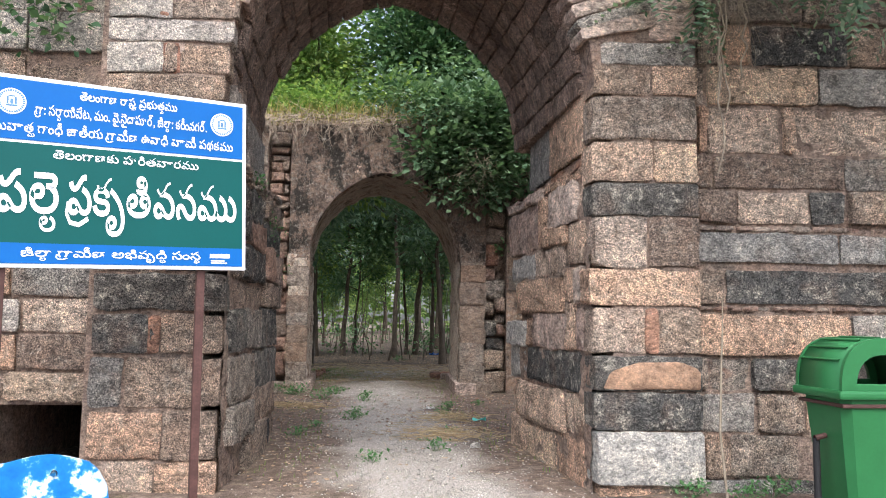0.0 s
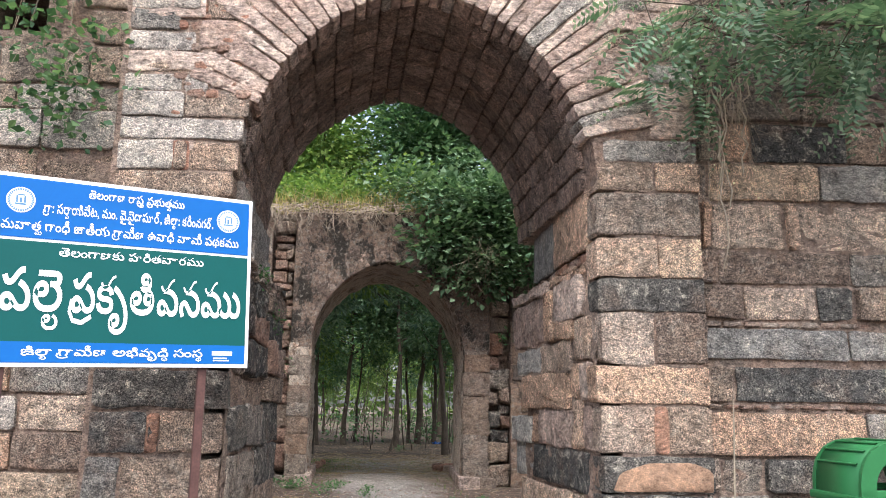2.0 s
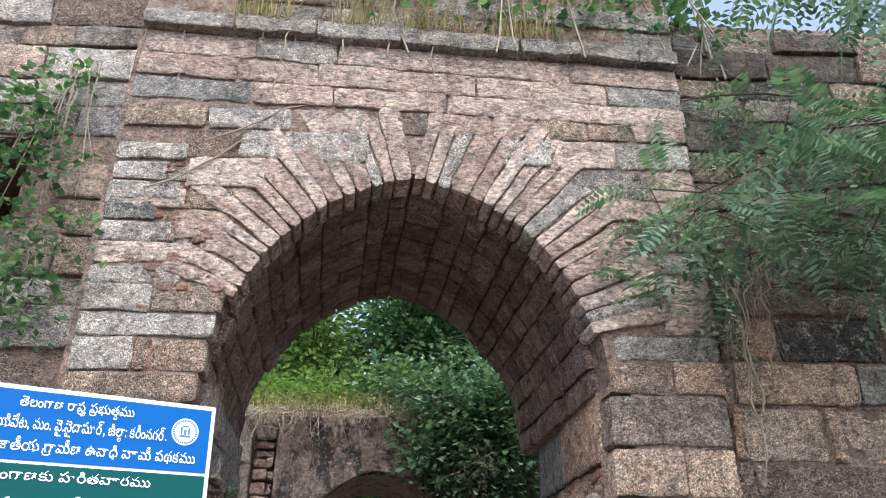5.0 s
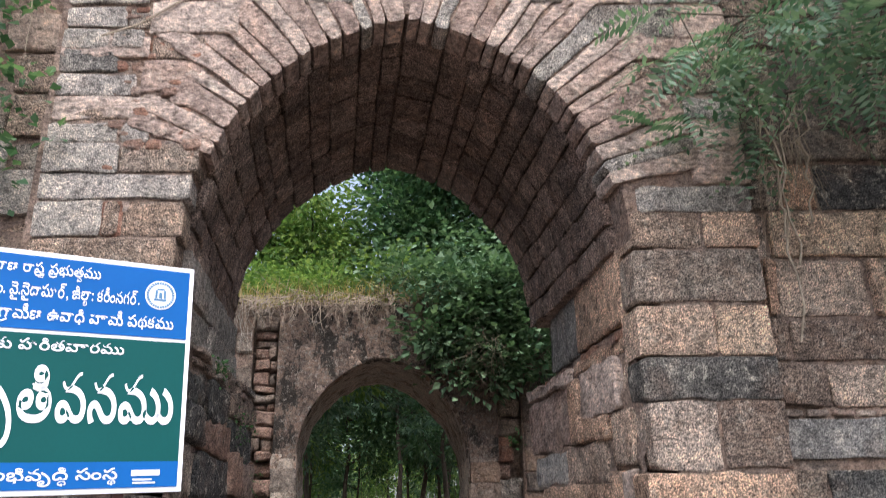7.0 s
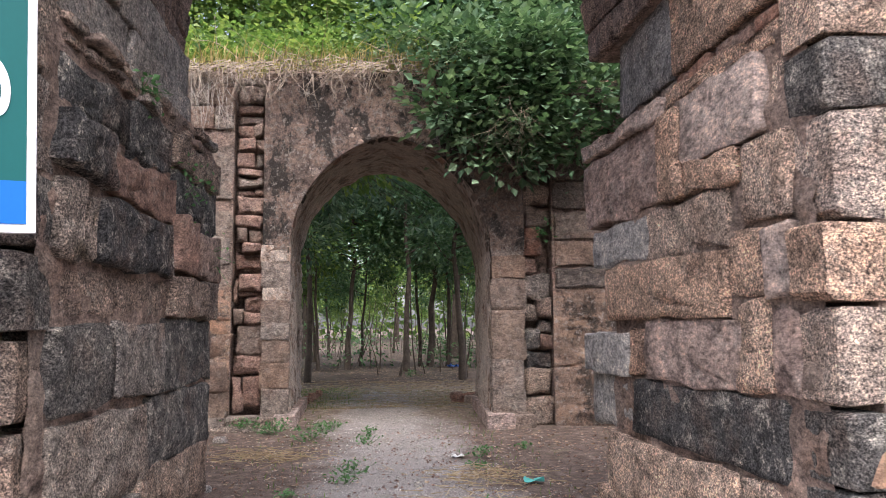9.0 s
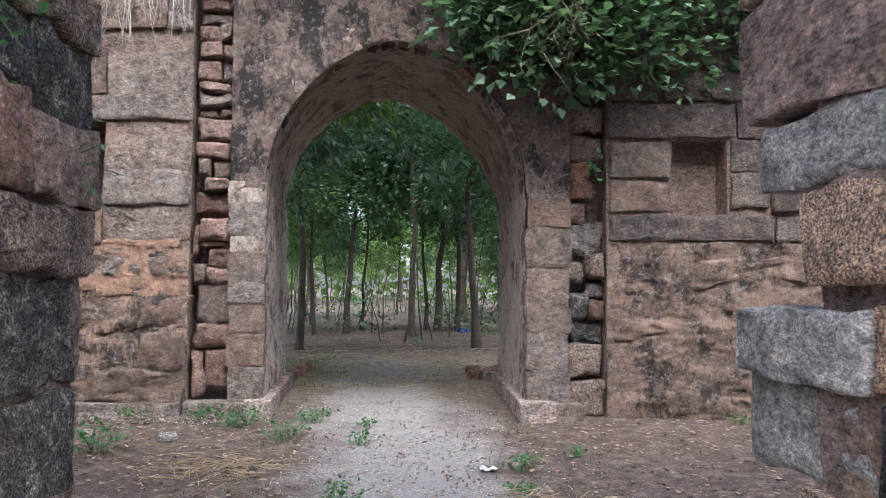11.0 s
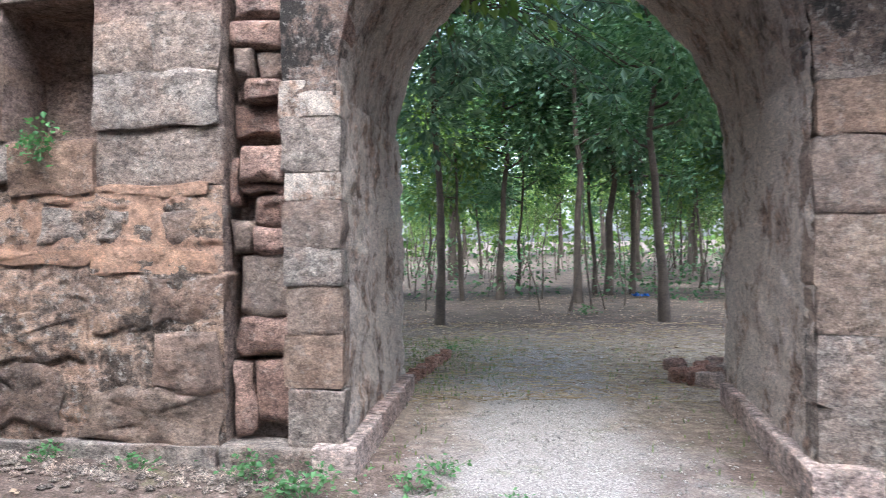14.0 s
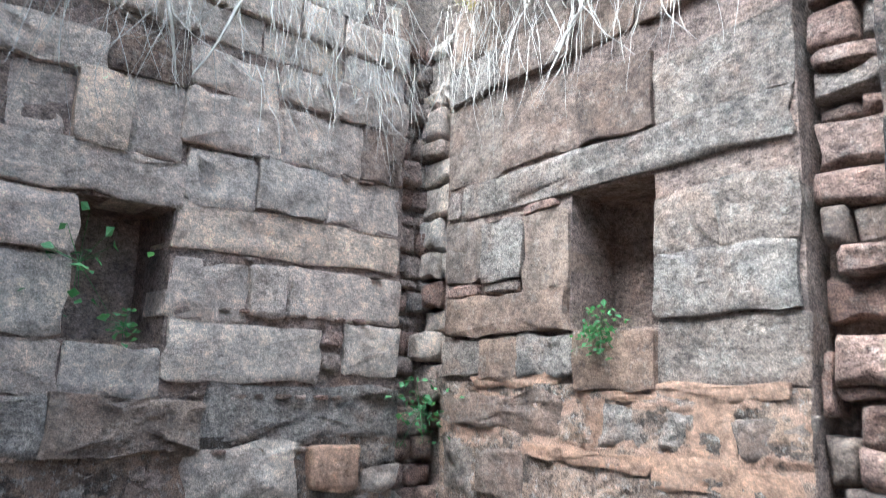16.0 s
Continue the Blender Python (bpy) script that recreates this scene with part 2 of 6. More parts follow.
COURT = granite("court_granite", [(0.0, (0.19, 0.136, 0.108)), (0.3, (0.281, 0.202, 0.159)), (0.6, (0.25, 0.202, 0.171)), (0.8, (0.305, 0.229, 0.18)), (1.0, (0.311, 0.21, 0.153))], 0.35, 0.25, 0.4, 0.3, True, 0.62, 23, 1.0)
WEST = granite("pale_court_granite", [(0.0, (0.507, 0.4, 0.322)), (0.4, (0.68, 0.526, 0.417)), (0.7, (0.605, 0.508, 0.422)), (1.0, (0.741, 0.549, 0.4))], 0.2, 0.3, 0.25, 0.3, True, 0.52, 23, 0.85)
WORN = granite("worn_granite", [(0.0, (0.227, 0.186, 0.157)), (0.4, (0.323, 0.272, 0.236)), (0.7, (0.289, 0.252, 0.223)), (1.0, (0.31, 0.226, 0.177))], 0.4, 0.35, 0.45, 0.4, True, 0.8, 27, 1.0)
# pale plaster, its wash strengthened so light through the arch shows in the colour
JAMB = rendered("worn_jamb_render", 0.2, 0.95, 0.6)
SOFFIT = rendered("vault_render", 0.35, 0.6)
BANDED = rendered("banded_render", 0.8, 0.0, 0.7, deep=0.85)
MORTAR = granite("mortar", [(0.0, (0.247, 0.169, 0.13)), (0.5, (0.338, 0.227, 0.176)), (1.0, (0.429, 0.305, 0.234))], 0.4, 0.1, 0.5, 0.3, False)
TAN = granite("tan_granite", [(0.0, (0.47, 0.275, 0.176)), (0.35, (0.616, 0.385, 0.248)), (0.6, (0.56, 0.396, 0.286)), (0.85, (0.47, 0.363, 0.297)), (1.0, (0.672, 0.462, 0.297))], 0.3, 0.3, 0.45)
BRICK = granite("red_brick", [(0.0, (0.36, 0.15, 0.09)), (1.0, (0.46, 0.22, 0.13))], 0.1, 0.2, 0.1, 0.35)
PATCH = granite("lime_patch", [(0.0, (0.46, 0.285, 0.195)), (1.0, (0.52, 0.335, 0.235))], 0.1, 0.1, 0.1, 0.2, True, 0.5, 30, 1.0)
# dark stain, with the creeper's shade on the right wall put into the colour
STAINED_SHADED = granite("stained_shaded_granite", [(0.0, (0.13, 0.10, 0.085)), (0.5, (0.19, 0.15, 0.125)), (1.0, (0.25, 0.195, 0.155))], 0.7, 0.2, 0.3, 0.5)
LIMED = rendered("limed_render", 0.7, 0.05, 0.75, True)
BLACK = plain("deep_dark", (0.012, 0.011, 0.01), 0.95)
SIGN_BLUE = plain("sign_blue", (0.003, 0.095, 0.34), 0.6, 0.04, 3, bumpy=0.02)
SIGN_GREEN = plain("sign_green", (0.001, 0.068, 0.066), 0.6, 0.04, 3, bumpy=0.02)
SIGN_WHITE = plain("sign_white", (0.75, 0.77, 0.82), 0.5, 0.05, 6, bumpy=0.03)
STEEL = plain("painted_steel", (0.075, 0.038, 0.034), 0.55, 0.25, 10)
BIN_GREEN = plain("bin_green", (0.025, 0.125, 0.045), 0.35, 0.06, 6, bumpy=0.05)
BIN_DARK = plain("dark_metal_and_shade", (0.02, 0.02, 0.022), 0.6)
BARK = plain("bark", (0.07, 0.055, 0.043), 0.95, 0.35, 5, fine=40, bumpy=0.8)
TWIG = plain("dry_twig", (0.26, 0.21, 0.16), 0.9, 0.3, 12)
LEAF_FRESH = leafy("fresh_leaf", [(0.0, (0.07, 0.13, 0.04)), (0.5, (0.13, 0.21, 0.06)), (1.0, (0.23, 0.29, 0.09))], 0.45)
LEAF_MID = leafy("mid_leaf", [(0.0, (0.0375, 0.085, 0.0456)), (0.5, (0.075, 0.144, 0.072)), (1.0, (0.138, 0.213, 0.108))], 0.4)
LEAF_WEED = leafy("weed_leaf", [(0.0, (0.06, 0.15, 0.06)), (1.0, (0.12, 0.24, 0.10))], 0.4)
LEAF_PALE = leafy("pale_leaf", [(0.0, (0.0628, 0.122, 0.078)), (0.5, (0.116, 0.185, 0.127)), (1.0, (0.224, 0.303, 0.214))], 0.35)
LEAF_DARK = leafy("dark_leaf", [(0.0, (0.035, 0.08, 0.0456)), (0.6, (0.0875, 0.156, 0.0936)), (1.0, (0.188, 0.269, 0.168))], 0.22)
LEAF_CREEPER = leafy("creeper_leaf", [(0.0, (0.05, 0.10, 0.055)), (0.6, (0.11, 0.18, 0.10)), (1.0, (0.20, 0.28, 0.17))], 0.25)
GRASS = leafy("dry_grass", [(0.0, (0.14, 0.17, 0.05)), (0.35, (0.28, 0.24, 0.09)), (1.0, (0.42, 0.30, 0.17))], 0.4)
STRAW = leafy("straw", [(0.0, (0.30, 0.21, 0.12)), (1.0, (0.55, 0.43, 0.27))], 0.2)
LITTER = leafy("dry_leaf", [(0.0, (0.18, 0.115, 0.075)), (0.6, (0.32, 0.215, 0.14)), (1.0, (0.48, 0.36, 0.25))], 0.1)


def earth():
    """Red soil with leaf litter; grey gravel along the trodden line."""
    m, n, l, b = mat("earth", 0.95)
    g = n.new("ShaderNodeNewGeometry")
    co = g.outputs["Position"]
    x = n.new("ShaderNodeSeparateXYZ")
    l.new(co, x.inputs[0])
    big = tex(n, l, "noise", 0.9, co, 6, 0.65).outputs[0]
    mid = tex(n, l, "noise", 9, co, 6, 0.7).outputs[0]
    fine = tex(n, l, "noise", 70, co, 4, 0.7).outputs[0]
    peb = tex(n, l, "voronoi", 70, co).outputs[0]
    grit = tex(n, l, "noise", 160, co, 3, 0.75).outputs[0]
    c = ramp_of(n, l, mid, [(0.30, (0.05, 0.037, 0.03)), (0.48, (0.105, 0.077, 0.062)), (0.58, (0.15, 0.112, 0.092)), (0.70, (0.25, 0.20, 0.167))])
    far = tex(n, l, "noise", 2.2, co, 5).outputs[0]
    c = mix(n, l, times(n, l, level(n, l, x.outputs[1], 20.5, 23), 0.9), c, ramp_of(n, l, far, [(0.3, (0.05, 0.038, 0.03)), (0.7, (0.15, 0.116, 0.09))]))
    # paler straw-strewn earth past the inner arch, with open daylight put into its colour
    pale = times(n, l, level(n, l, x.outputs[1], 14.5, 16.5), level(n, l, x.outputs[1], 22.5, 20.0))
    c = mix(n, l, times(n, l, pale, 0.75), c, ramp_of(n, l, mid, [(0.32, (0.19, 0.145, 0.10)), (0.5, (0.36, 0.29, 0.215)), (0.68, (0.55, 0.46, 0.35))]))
    # gravel: a band round x = 0.9
    d = n.new("ShaderNodeMath")
    d.operation = "SUBTRACT"
    l.new(x.outputs[0], d.inputs[0])
    d.inputs[1].default_value = 0.9
    a = n.new("ShaderNodeMath")
    a.operation = "ABSOLUTE"
    l.new(d.outputs[0], a.inputs[0])
    e = n.new("ShaderNodeMath")
    e.operation = "MULTIPLY_ADD"
    e.inputs[1].default_value = -2.4
    l.new(big, e.inputs[0])
    l.new(a.outputs[0], e.inputs[2])
    band = level(n, l, e.outputs[0], -0.2, -0.75)
    band = times(n, l, band, level(n, l, x.outputs[1], 21.5, 18.5))
    gravel = ramp_of(n, l, grit, [(0.36, (0.11, 0.10, 0.092)), (0.48, (0.29, 0.268, 0.25)), (0.56, (0.41, 0.382, 0.36)), (0.66, (0.66, 0.63, 0.6))])
    c = mix(n, l, times(n, l, band, 0.7), c, gravel)
    green = tex(n, l, "noise", 3.3, co, 7, 0.75).outputs[0]
    c = mix(n, l, times(n, l, level(n, l, green, 0.56, 0.68), 0.5), c, (0.13, 0.135, 0.06))
    c = mix(n, l, 0.9, c, ramp_of(n, l, fine, [(0.36, (0.4, 0.38, 0.36)), (0.5, (1.0, 1.0, 1.0)), (0.64, (1.6, 1.58, 1.55))]), "MULTIPLY")
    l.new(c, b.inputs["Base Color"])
    bump(n, l, b, [(mid, 0.6, 0.04), (peb, 0.5, 0.012), (fine, 0.6, 0.01)])
    return m


EARTH = earth()


# ---- mesh helpers ----
def mesh(name, verts, faces, material, smooth=False):
    me = bpy.data.meshes.new(name)
    me.from_pydata([tuple(v) for v in verts], [], faces)
    me.materials.append(material)
    if smooth:
        me.polygons.foreach_set("use_smooth", [True] * len(me.polygons))
    me.update()
    return me


def hewn(name, verts, faces, material):
    """A stone's mesh: crisp arrises, and a front whose facets blend."""
    me = mesh(name, verts, faces, material)
    me.polygons.foreach_set("use_smooth", [len(q) == 3 for q in faces])
    return me


def thing(name, label, category, at=None, group="", kind=""):
    ob = new(name)
    if at is not None:
        ob.matrix_basis = at
    return tagged(ob, label, category, group, kind)


def part(name, data, parent, label=""):
    ob = new(name, data)
    ob.parent = parent
    return tagged(ob, label)


def bm_mesh(name, bm, material, smooth=False):
    me = bpy.data.meshes.new(name)
    bmesh.ops.recalc_face_normals(bm, faces=bm.faces)
    bm.to_mesh(me)
    bm.free()
    me.materials.append(material)
    if smooth:
        me.polygons.foreach_set("use_smooth", [True] * len(me.polygons))
    return me


def box_bm(bm, lo, hi, bevel=0.0, mp=None):
    vs = [bm.verts.new((x, y, z)) for x in (lo[0], hi[0]) for y in (lo[1], hi[1]) for z in (lo[2], hi[2])]
    fs = [bm.faces.new([vs[i] for i in q]) for q in ((0, 1, 3, 2), (4, 6, 7, 5), (0, 4, 5, 1), (2, 3, 7, 6), (0, 2, 6, 4), (1, 5, 7, 3))]
    if bevel:
        es = {e for f in fs for e in f.edges}
        r = bmesh.ops.bevel(bm, geom=list(es), offset=bevel, segments=2, affect="EDGES", profile=0.6)
        vs = list({v for f in r["faces"] for v in f.verts} | {v for v in vs if v.is_valid})
    if mp:
        for v in vs:
            v.co = mp(*v.co)
    return vs


def box(name, lo, hi, material, bevel=0.0):
    bm = bmesh.new()
    box_bm(bm, lo, hi, bevel)
    return bm_mesh(name, bm, material)


def stone_geo(poly, mp, rng, face=0.0, thick=0.2, bev=0.009, rough=0.010):
    """One hewn stone from its outline on the wall's face: broken arrises and a chipped, uneven front."""
    c = (sum(p[0] for p in poly) / len(poly), sum(p[1] for p in poly) / len(poly))
    out = []
    k = len(poly)
    for i in range(k):
        a, p, b = poly[i - 1], poly[i], poly[(i + 1) % k]
        la, lb = math.dist(a, p), math.dist(b, p)
        ca, cb = min(0.3, rng.uniform(0.006, 0.035) / max(la, 1e-4)), min(0.3, rng.uniform(0.006, 0.035) / max(lb, 1e-4))
        out.append((p[0] + (a[0] - p[0]) * ca, p[1] + (a[1] - p[1]) * ca))
        out.append((p[0] + (b[0] - p[0]) * cb, p[1] + (b[1] - p[1]) * cb))
        n = min(7, int(lb / 0.13))
        for q in range(1, n):
            f = (q + rng.uniform(-0.25, 0.25)) / n
            out.append((p[0] + (b[0] - p[0]) * f + rng.gauss(0, rough * 0.6), p[1] + (b[1] - p[1]) * f + rng.gauss(0, rough * 0.6)))
    out = [(p[0] + rng.gauss(0, rough * 0.35), p[1] + rng.gauss(0, rough * 0.35)) for p in out]
    n = len(out)
    o = rng.uniform(0, 90)

    def relief(u, w):
        return rough * (1.1 * noise.noise((u * 6, w * 9, o)) + 0.8 * noise.noise((u * 17, w * 21, o + 7)))
    v = [mp(p[0], p[1], -thick) for p in out]
    v += [mp(p[0], p[1], face - bev * rng.uniform(0.6, 1.6)) for p in out]
    for frac in (None, 0.3, 0.62):
        for p in out:
            d = max(math.dist(p, c), 1e-3)
            g = min(0.28, bev * rng.uniform(0.5, 1.5) / d) if frac is None else frac
            u, w = p[0] + (c[0] - p[0]) * g, p[1] + (c[1] - p[1]) * g
            v.append(mp(u, w, face + relief(u, w) - (0.3 * rough if frac is None else 0)))
    v.append(mp(c[0], c[1], face + relief(*c)))
    f = []
    for i in range(n):
        j = (i + 1) % n
        f += [(i, j, n + j, n + i), (n + i, n + j, 2 * n + j, 2 * n + i)]
        for r in (2, 3):
            f += [(r * n + i, r * n + j, r * n + n + j), (r * n + i, r * n + n + j, r * n + n + i)]
        f.append((4 * n + i, 4 * n + j, 5 * n))
    return v, f


def lay(parent, polys, mp, seed, material, name="stone", proud=0.02, **kw):
    """Stones as parts of a wall: polys are outlines, or (outline, material, proud)."""
    rng = random.Random(seed)
    for item in polys:
        poly, mt, pr = item if isinstance(item, tuple) and len(item) == 3 and isinstance(item[0], list) else (item, None, None)
        mt = mt or (material(rng) if callable(material) else material)
        # dark plate on the rim, added in place of the shade inside
        pr = rng.gauss(0, proud) if pr is None else pr
        v, f = stone_geo(poly, mp, rng, face=pr, **kw)
        part(name, mesh(name, v, f, mt, True) if name == "rubble" else hewn(name, v, f, mt), parent)


def quad(u0, u1, z0, z1, gap=0.012, rng=None, tilt=0.012):
    g = gap / 2
    j = (lambda: rng.uniform(-tilt, tilt)) if rng else (lambda: 0)
    return [(u0 + g + j(), z0 + g + j()), (u1 - g + j(), z0 + g + j()), (u1 - g + j(), z1 - g + j()), (u0 + g + j(), z1 - g + j())]


def courses(u0, u1, z0, z1, h, w, seed, gap=0.018, skip=None):
    """Uneven courses that fill a rectangle."""
    rng = random.Random(seed)
    out, z = [], z0
    while z < z1 - 0.02:
        t = rng.uniform(*h)
        if z + t > z1 - h[0] * 0.6:
            t = z1 - z
        u = u0
        while u < u1 - 0.02:
            k = rng.uniform(*w)
            if u + k > u1 - w[0] * 0.6:
                k = u1 - u
            if not (skip and skip(u, u + k, z, z + t)):
                out.append(quad(u, u + k, z, z + t, gap, rng))
            u += k
        z += t
    return out


def rows(table, seed, gap=0.018, tilt=0.008):
    """Courses as read on the wall: (z0, z1, joints)."""
    rng = random.Random(seed)
    return [quad(a, b, z0, z1, gap, rng, tilt) for z0, z1, js in table for a, b in zip(js, js[1:])]


def blocks(table, seed, gap=0.016, tilt=0.012):
    """Single stones of a wall: (along, along, foot, top)."""
    rng = random.Random(seed)
    return [quad(a, b, c, d, gap, rng, tilt) for a, b, c, d in table]


def pick(*pairs):
    mats, weights = [p[0] for p in pairs], [p[1] for p in pairs]
    return lambda rng: rng.choices(mats, weights)[0]


def core(name, boxes, material, mp, label):
    """The wall behind the stones, of butting blocks, as one mesh."""
    bm = bmesh.new()
    for lo, hi in boxes:
        box_bm(bm, lo, hi, 0, mp)
    ob = new(name, bm_mesh(name, bm, material))
    return tagged(ob, label, "wall", kind="structure")


# ---- ground ----
def ground():
    xs = sorted({round(-14 + 0.35 * i, 3) for i in range(81)} | {-400, -150, -60, -30, -20, 20, 30, 60, 150, 400})
    ys = sorted({round(-4 + 0.35 * i, 3) for i in range(110)} | {-400, -100, -30, -10, 45, 60, 90, 150, 300, 500})
    v = []
    for y in ys:
        for x in xs:
            near = abs(x) < 14 and -4 <= y <= 34
            z = 0.05 * noise.noise((x * 0.7, y * 0.7, 0)) + 0.02 * noise.noise((x * 2.5, y * 2.5, 5)) if near else 0.0
            z += 0.10 * max(0, min(1, (y - 10) / 4)) if y < 17 else 0.1
            if 9.3 < y < 15 and x < -0.8:
                z += 0.12 * min(1, (-0.8 - x) / 3.0) * min(1, (y - 9.3) / 3)
            v.append((x, y, z - 0.02))
    w = len(xs)
    f = [(j * w + i, j * w + i + 1, (j + 1) * w + i + 1, (j + 1) * w + i) for j in range(len(ys) - 1) for i in range(w - 1)]
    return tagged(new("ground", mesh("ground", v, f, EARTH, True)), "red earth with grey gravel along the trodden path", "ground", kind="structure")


ground()


# ---- outer gate ----
FRONT = 6.42
CX, HALF, SPRING, RISE = 0.60, 1.51, 3.4, 1.8


def arc_of(cx, half, spring, rise):
    e = (rise * rise - half * half) / (2 * half)
    r = half + e
    top = math.acos(e / r)

    def at(side, theta, grow=0.0):
        k = r + grow
        return (cx + side * (k * math.cos(theta) - e), spring + k * math.sin(theta))
    return at, r, top, e


ARC, AR, ATOP, AE = arc_of(CX, HALF, SPRING, RISE)


def cross(v0):
    return lambda u, z, d: (u, v0 - S * u - d, z)


def skewed(u, v, z):
    return (u, v - S * u, z)


def arch_block(bm, at, top, cx, v0, v1, ztop, u0, u1, spring, n=14, grow=0.06, skew=skewed):
    """The mass over an arch, cut out to the curve."""
    pts = [at(-1, top * i / n, grow) for i in range(n + 1)] + [at(1, top * (n - 1 - i) / n, grow) for i in range(n)]
    lo = [(u0, spring)] + pts + [(u1, spring)]
    ring = []
    for v in (v0, v1):
        ring.append(([bm.verts.new(skew(a, v, b)) for a, b in lo], [bm.verts.new(skew(a, v, ztop)) for a, b in lo]))
    for i in range(len(lo) - 1):
        (l0, t0), (l1, t1) = ring
        bm.faces.new((l0[i], l0[i + 1], t0[i + 1], t0[i]))
        bm.faces.new((l1[i + 1], l1[i], t1[i], t1[i + 1]))
        bm.faces.new((l0[i + 1], l0[i], l1[i], l1[i + 1]))
        bm.faces.new((t0[i], t0[i + 1], t1[i + 1], t1[i]))


def sheet(name, nu, nv, fn, material, parent=None, amp=0.03, freq=3.0, label=""):
    """An uneven rendered surface; fn(a, b, d) takes 0..1, 0..1 and the height above the face."""
    v, f = [], []
    for j in range(nv + 1):
        for i in range(nu + 1):
            p = Vector(fn(i / nu, j / nv, 0.0))
            p.z *= 1.4
            h = amp * (noise.noise(p * freq) + 0.5 * noise.noise(p * freq * 2.7) + 0.35 * noise.noise(p * freq * 6) + 0.22 * noise.noise(p * freq * 14))
            v.append(fn(i / nu, j / nv, h))
    w = nu + 1
    f = [(j * w + i, j * w + i + 1, (j + 1) * w + i + 1, (j + 1) * w + i) for j in range(nv) for i in range(nu)]
    me = mesh(name, v, f, material, True)
    return part(name, me, parent, label) if parent else me


def outer_gate():
    bm = bmesh.new()
    B = 9.12
    for lo, hi in (
        ((-9, FRONT + 0.165, -0.2), (-2.75, B, 4.75)), ((-9, FRONT + 0.165, 4.75), (-3.5, B, 5.6)), ((-9, FRONT + 0.165, 5.6), (-2.0, B, 7.5)),
        ((-2.75, FRONT + 0.165, 0.64), (-2.0, B, 5.6)), ((-2.75, 8.9, -0.2), (-2.0, B, 0.64)),
        ((-2.0, FRONT + 0.02, -0.2), (-1.05, B, 7.7)), ((2.32, FRONT + 0.02, -0.2), (3.0, B - 0.35, 3.4)), ((2.32, FRONT + 0.02, 3.4), (3.0, B, 7.7)), ((3.0, FRONT + 0.165, -0.2), (9.5, B - 0.35, 7.2)),
    ):
        box_bm(bm, lo, hi, 0, skewed)
    arch_block(bm, ARC, ATOP, CX, FRONT + 0.02, B, 7.7, -1.05, 2.32, SPRING)
    gate = tagged(new("wall_south", bm_mesh("wall_south", bm, MORTAR)), "old granite gatehouse wall with a deep pointed arch", "wall", kind="structure")

    bay = pick((STONE, 5), (GREY, 2), (DARK, 1.2))
    face = cross(FRONT)
    side = cross(FRONT + 0.13)
    # right bay, from the ground up
    R = 3.06
    lay(gate, rows([(-0.1, 0.05, (2.2, 2.75, R)), (1.11, 1.51, (2.14, 2.60, 2.68, R)), (1.84, 2.28, (2.16, 2.62, R)), (1.51, 1.84, (2.1, R)),
                    (2.57, 2.93, (2.13, 2.67, R)), (2.93, 3.33, (2.14, R)), (3.33, 3.6, (2.16, 2.66, R))], 3), face, 11, pick((TAN, 3), (STONE, 2)), thick=0.26, proud=0.008)
    lay(gate, [(quad(2.15, R, 2.28, 2.57), DARK, 0.0), (quad(2.15, R, 0.49, 0.81), DARK, 0.01), (quad(2.17, R, 0.05, 0.49), PALE, 0.04), (quad(2.15, R, 0.81, 1.11), DARK, 0.02)], face, 12, STONE, thick=0.26)
    lay(gate, [([(2.22, 0.83), (3.03, 0.83), (3.03, 1.0), (2.85, 1.06), (2.5, 1.05), (2.28, 0.98)], PATCH, 0.035)], face, 13, PATCH, name="lime_patch", thick=0.02, bev=0.01, rough=0.006)
    lay(gate, blocks([(2.59, 2.69, 1.12, 1.5), (-1.51, -1.40, 1.08, 1.39), (-1.49, -1.35, 3.43, 3.69)], 14, 0.0, 0.006), face, 14, BRICK, name="brick", thick=0.1, proud=0.012, bev=0.008)
    # right side wall
    table = [(-0.15, 0.08, (3.1, 3.7, 4.4, 5.2, 6.1, 7.2, 8.2, 9.3)), (0.08, 0.45, (3.12, 3.35, 3.95, 4.6, 5.5, 6.6, 7.6, 8.5, 9.4)), (0.45, 0.80, (3.1, 3.58, 4.0, 4.9, 5.8, 7.0, 8.1, 9.4)),
             (0.80, 1.10, (3.08, 3.18, 3.54, 3.95, 4.7, 5.6, 6.8, 8.0, 9.4)), (1.10, 1.48, (3.08, 4.42, 5.2, 6.4, 7.5, 9.4)), (1.54, 1.86, (3.08, 3.33, 4.85, 6.1, 7.6, 9.4)),
             (2.24, 2.55, (3.08, 3.45, 4.1, 4.42, 5.3, 6.2, 7.7, 9.4)), (2.55, 2.86, (3.08, 3.25, 4.42, 5.4, 6.5, 8.0, 9.4)),
             (2.86, 3.30, (3.1, 3.2, 3.86, 3.98, 5.0, 6.1, 7.4, 9.4)), (3.30, 3.66, (3.1, 3.2, 4.2, 5.4, 6.6, 8.0, 9.4)), (3.66, 4.05, (3.1, 3.35, 3.62, 4.5, 5.8, 7.0, 9.4))]
    lay(gate, rows(table, 5, 0.03), side, 15, pick((TAN, 2), (STONE, 4), (STAINED_SHADED, 1.5), (DARK, 1.2), (GREY, 1)), thick=0.24, proud=0.02)
    lay(gate, rows([(1.90, 2.17, (3.07, 4.35, 5.9, 7.6, 9.4))], 6), side, 16, GREY, name="ledge_stone", proud=0.0, thick=0.3)
    lay(gate, courses(3.1, 7.0, 4.05, 7.1, (0.22, 0.42), (0.5, 1.2), 21), side, 17, pick((STONE, 3), (STAINED_SHADED, 4), (DARK, 1)))
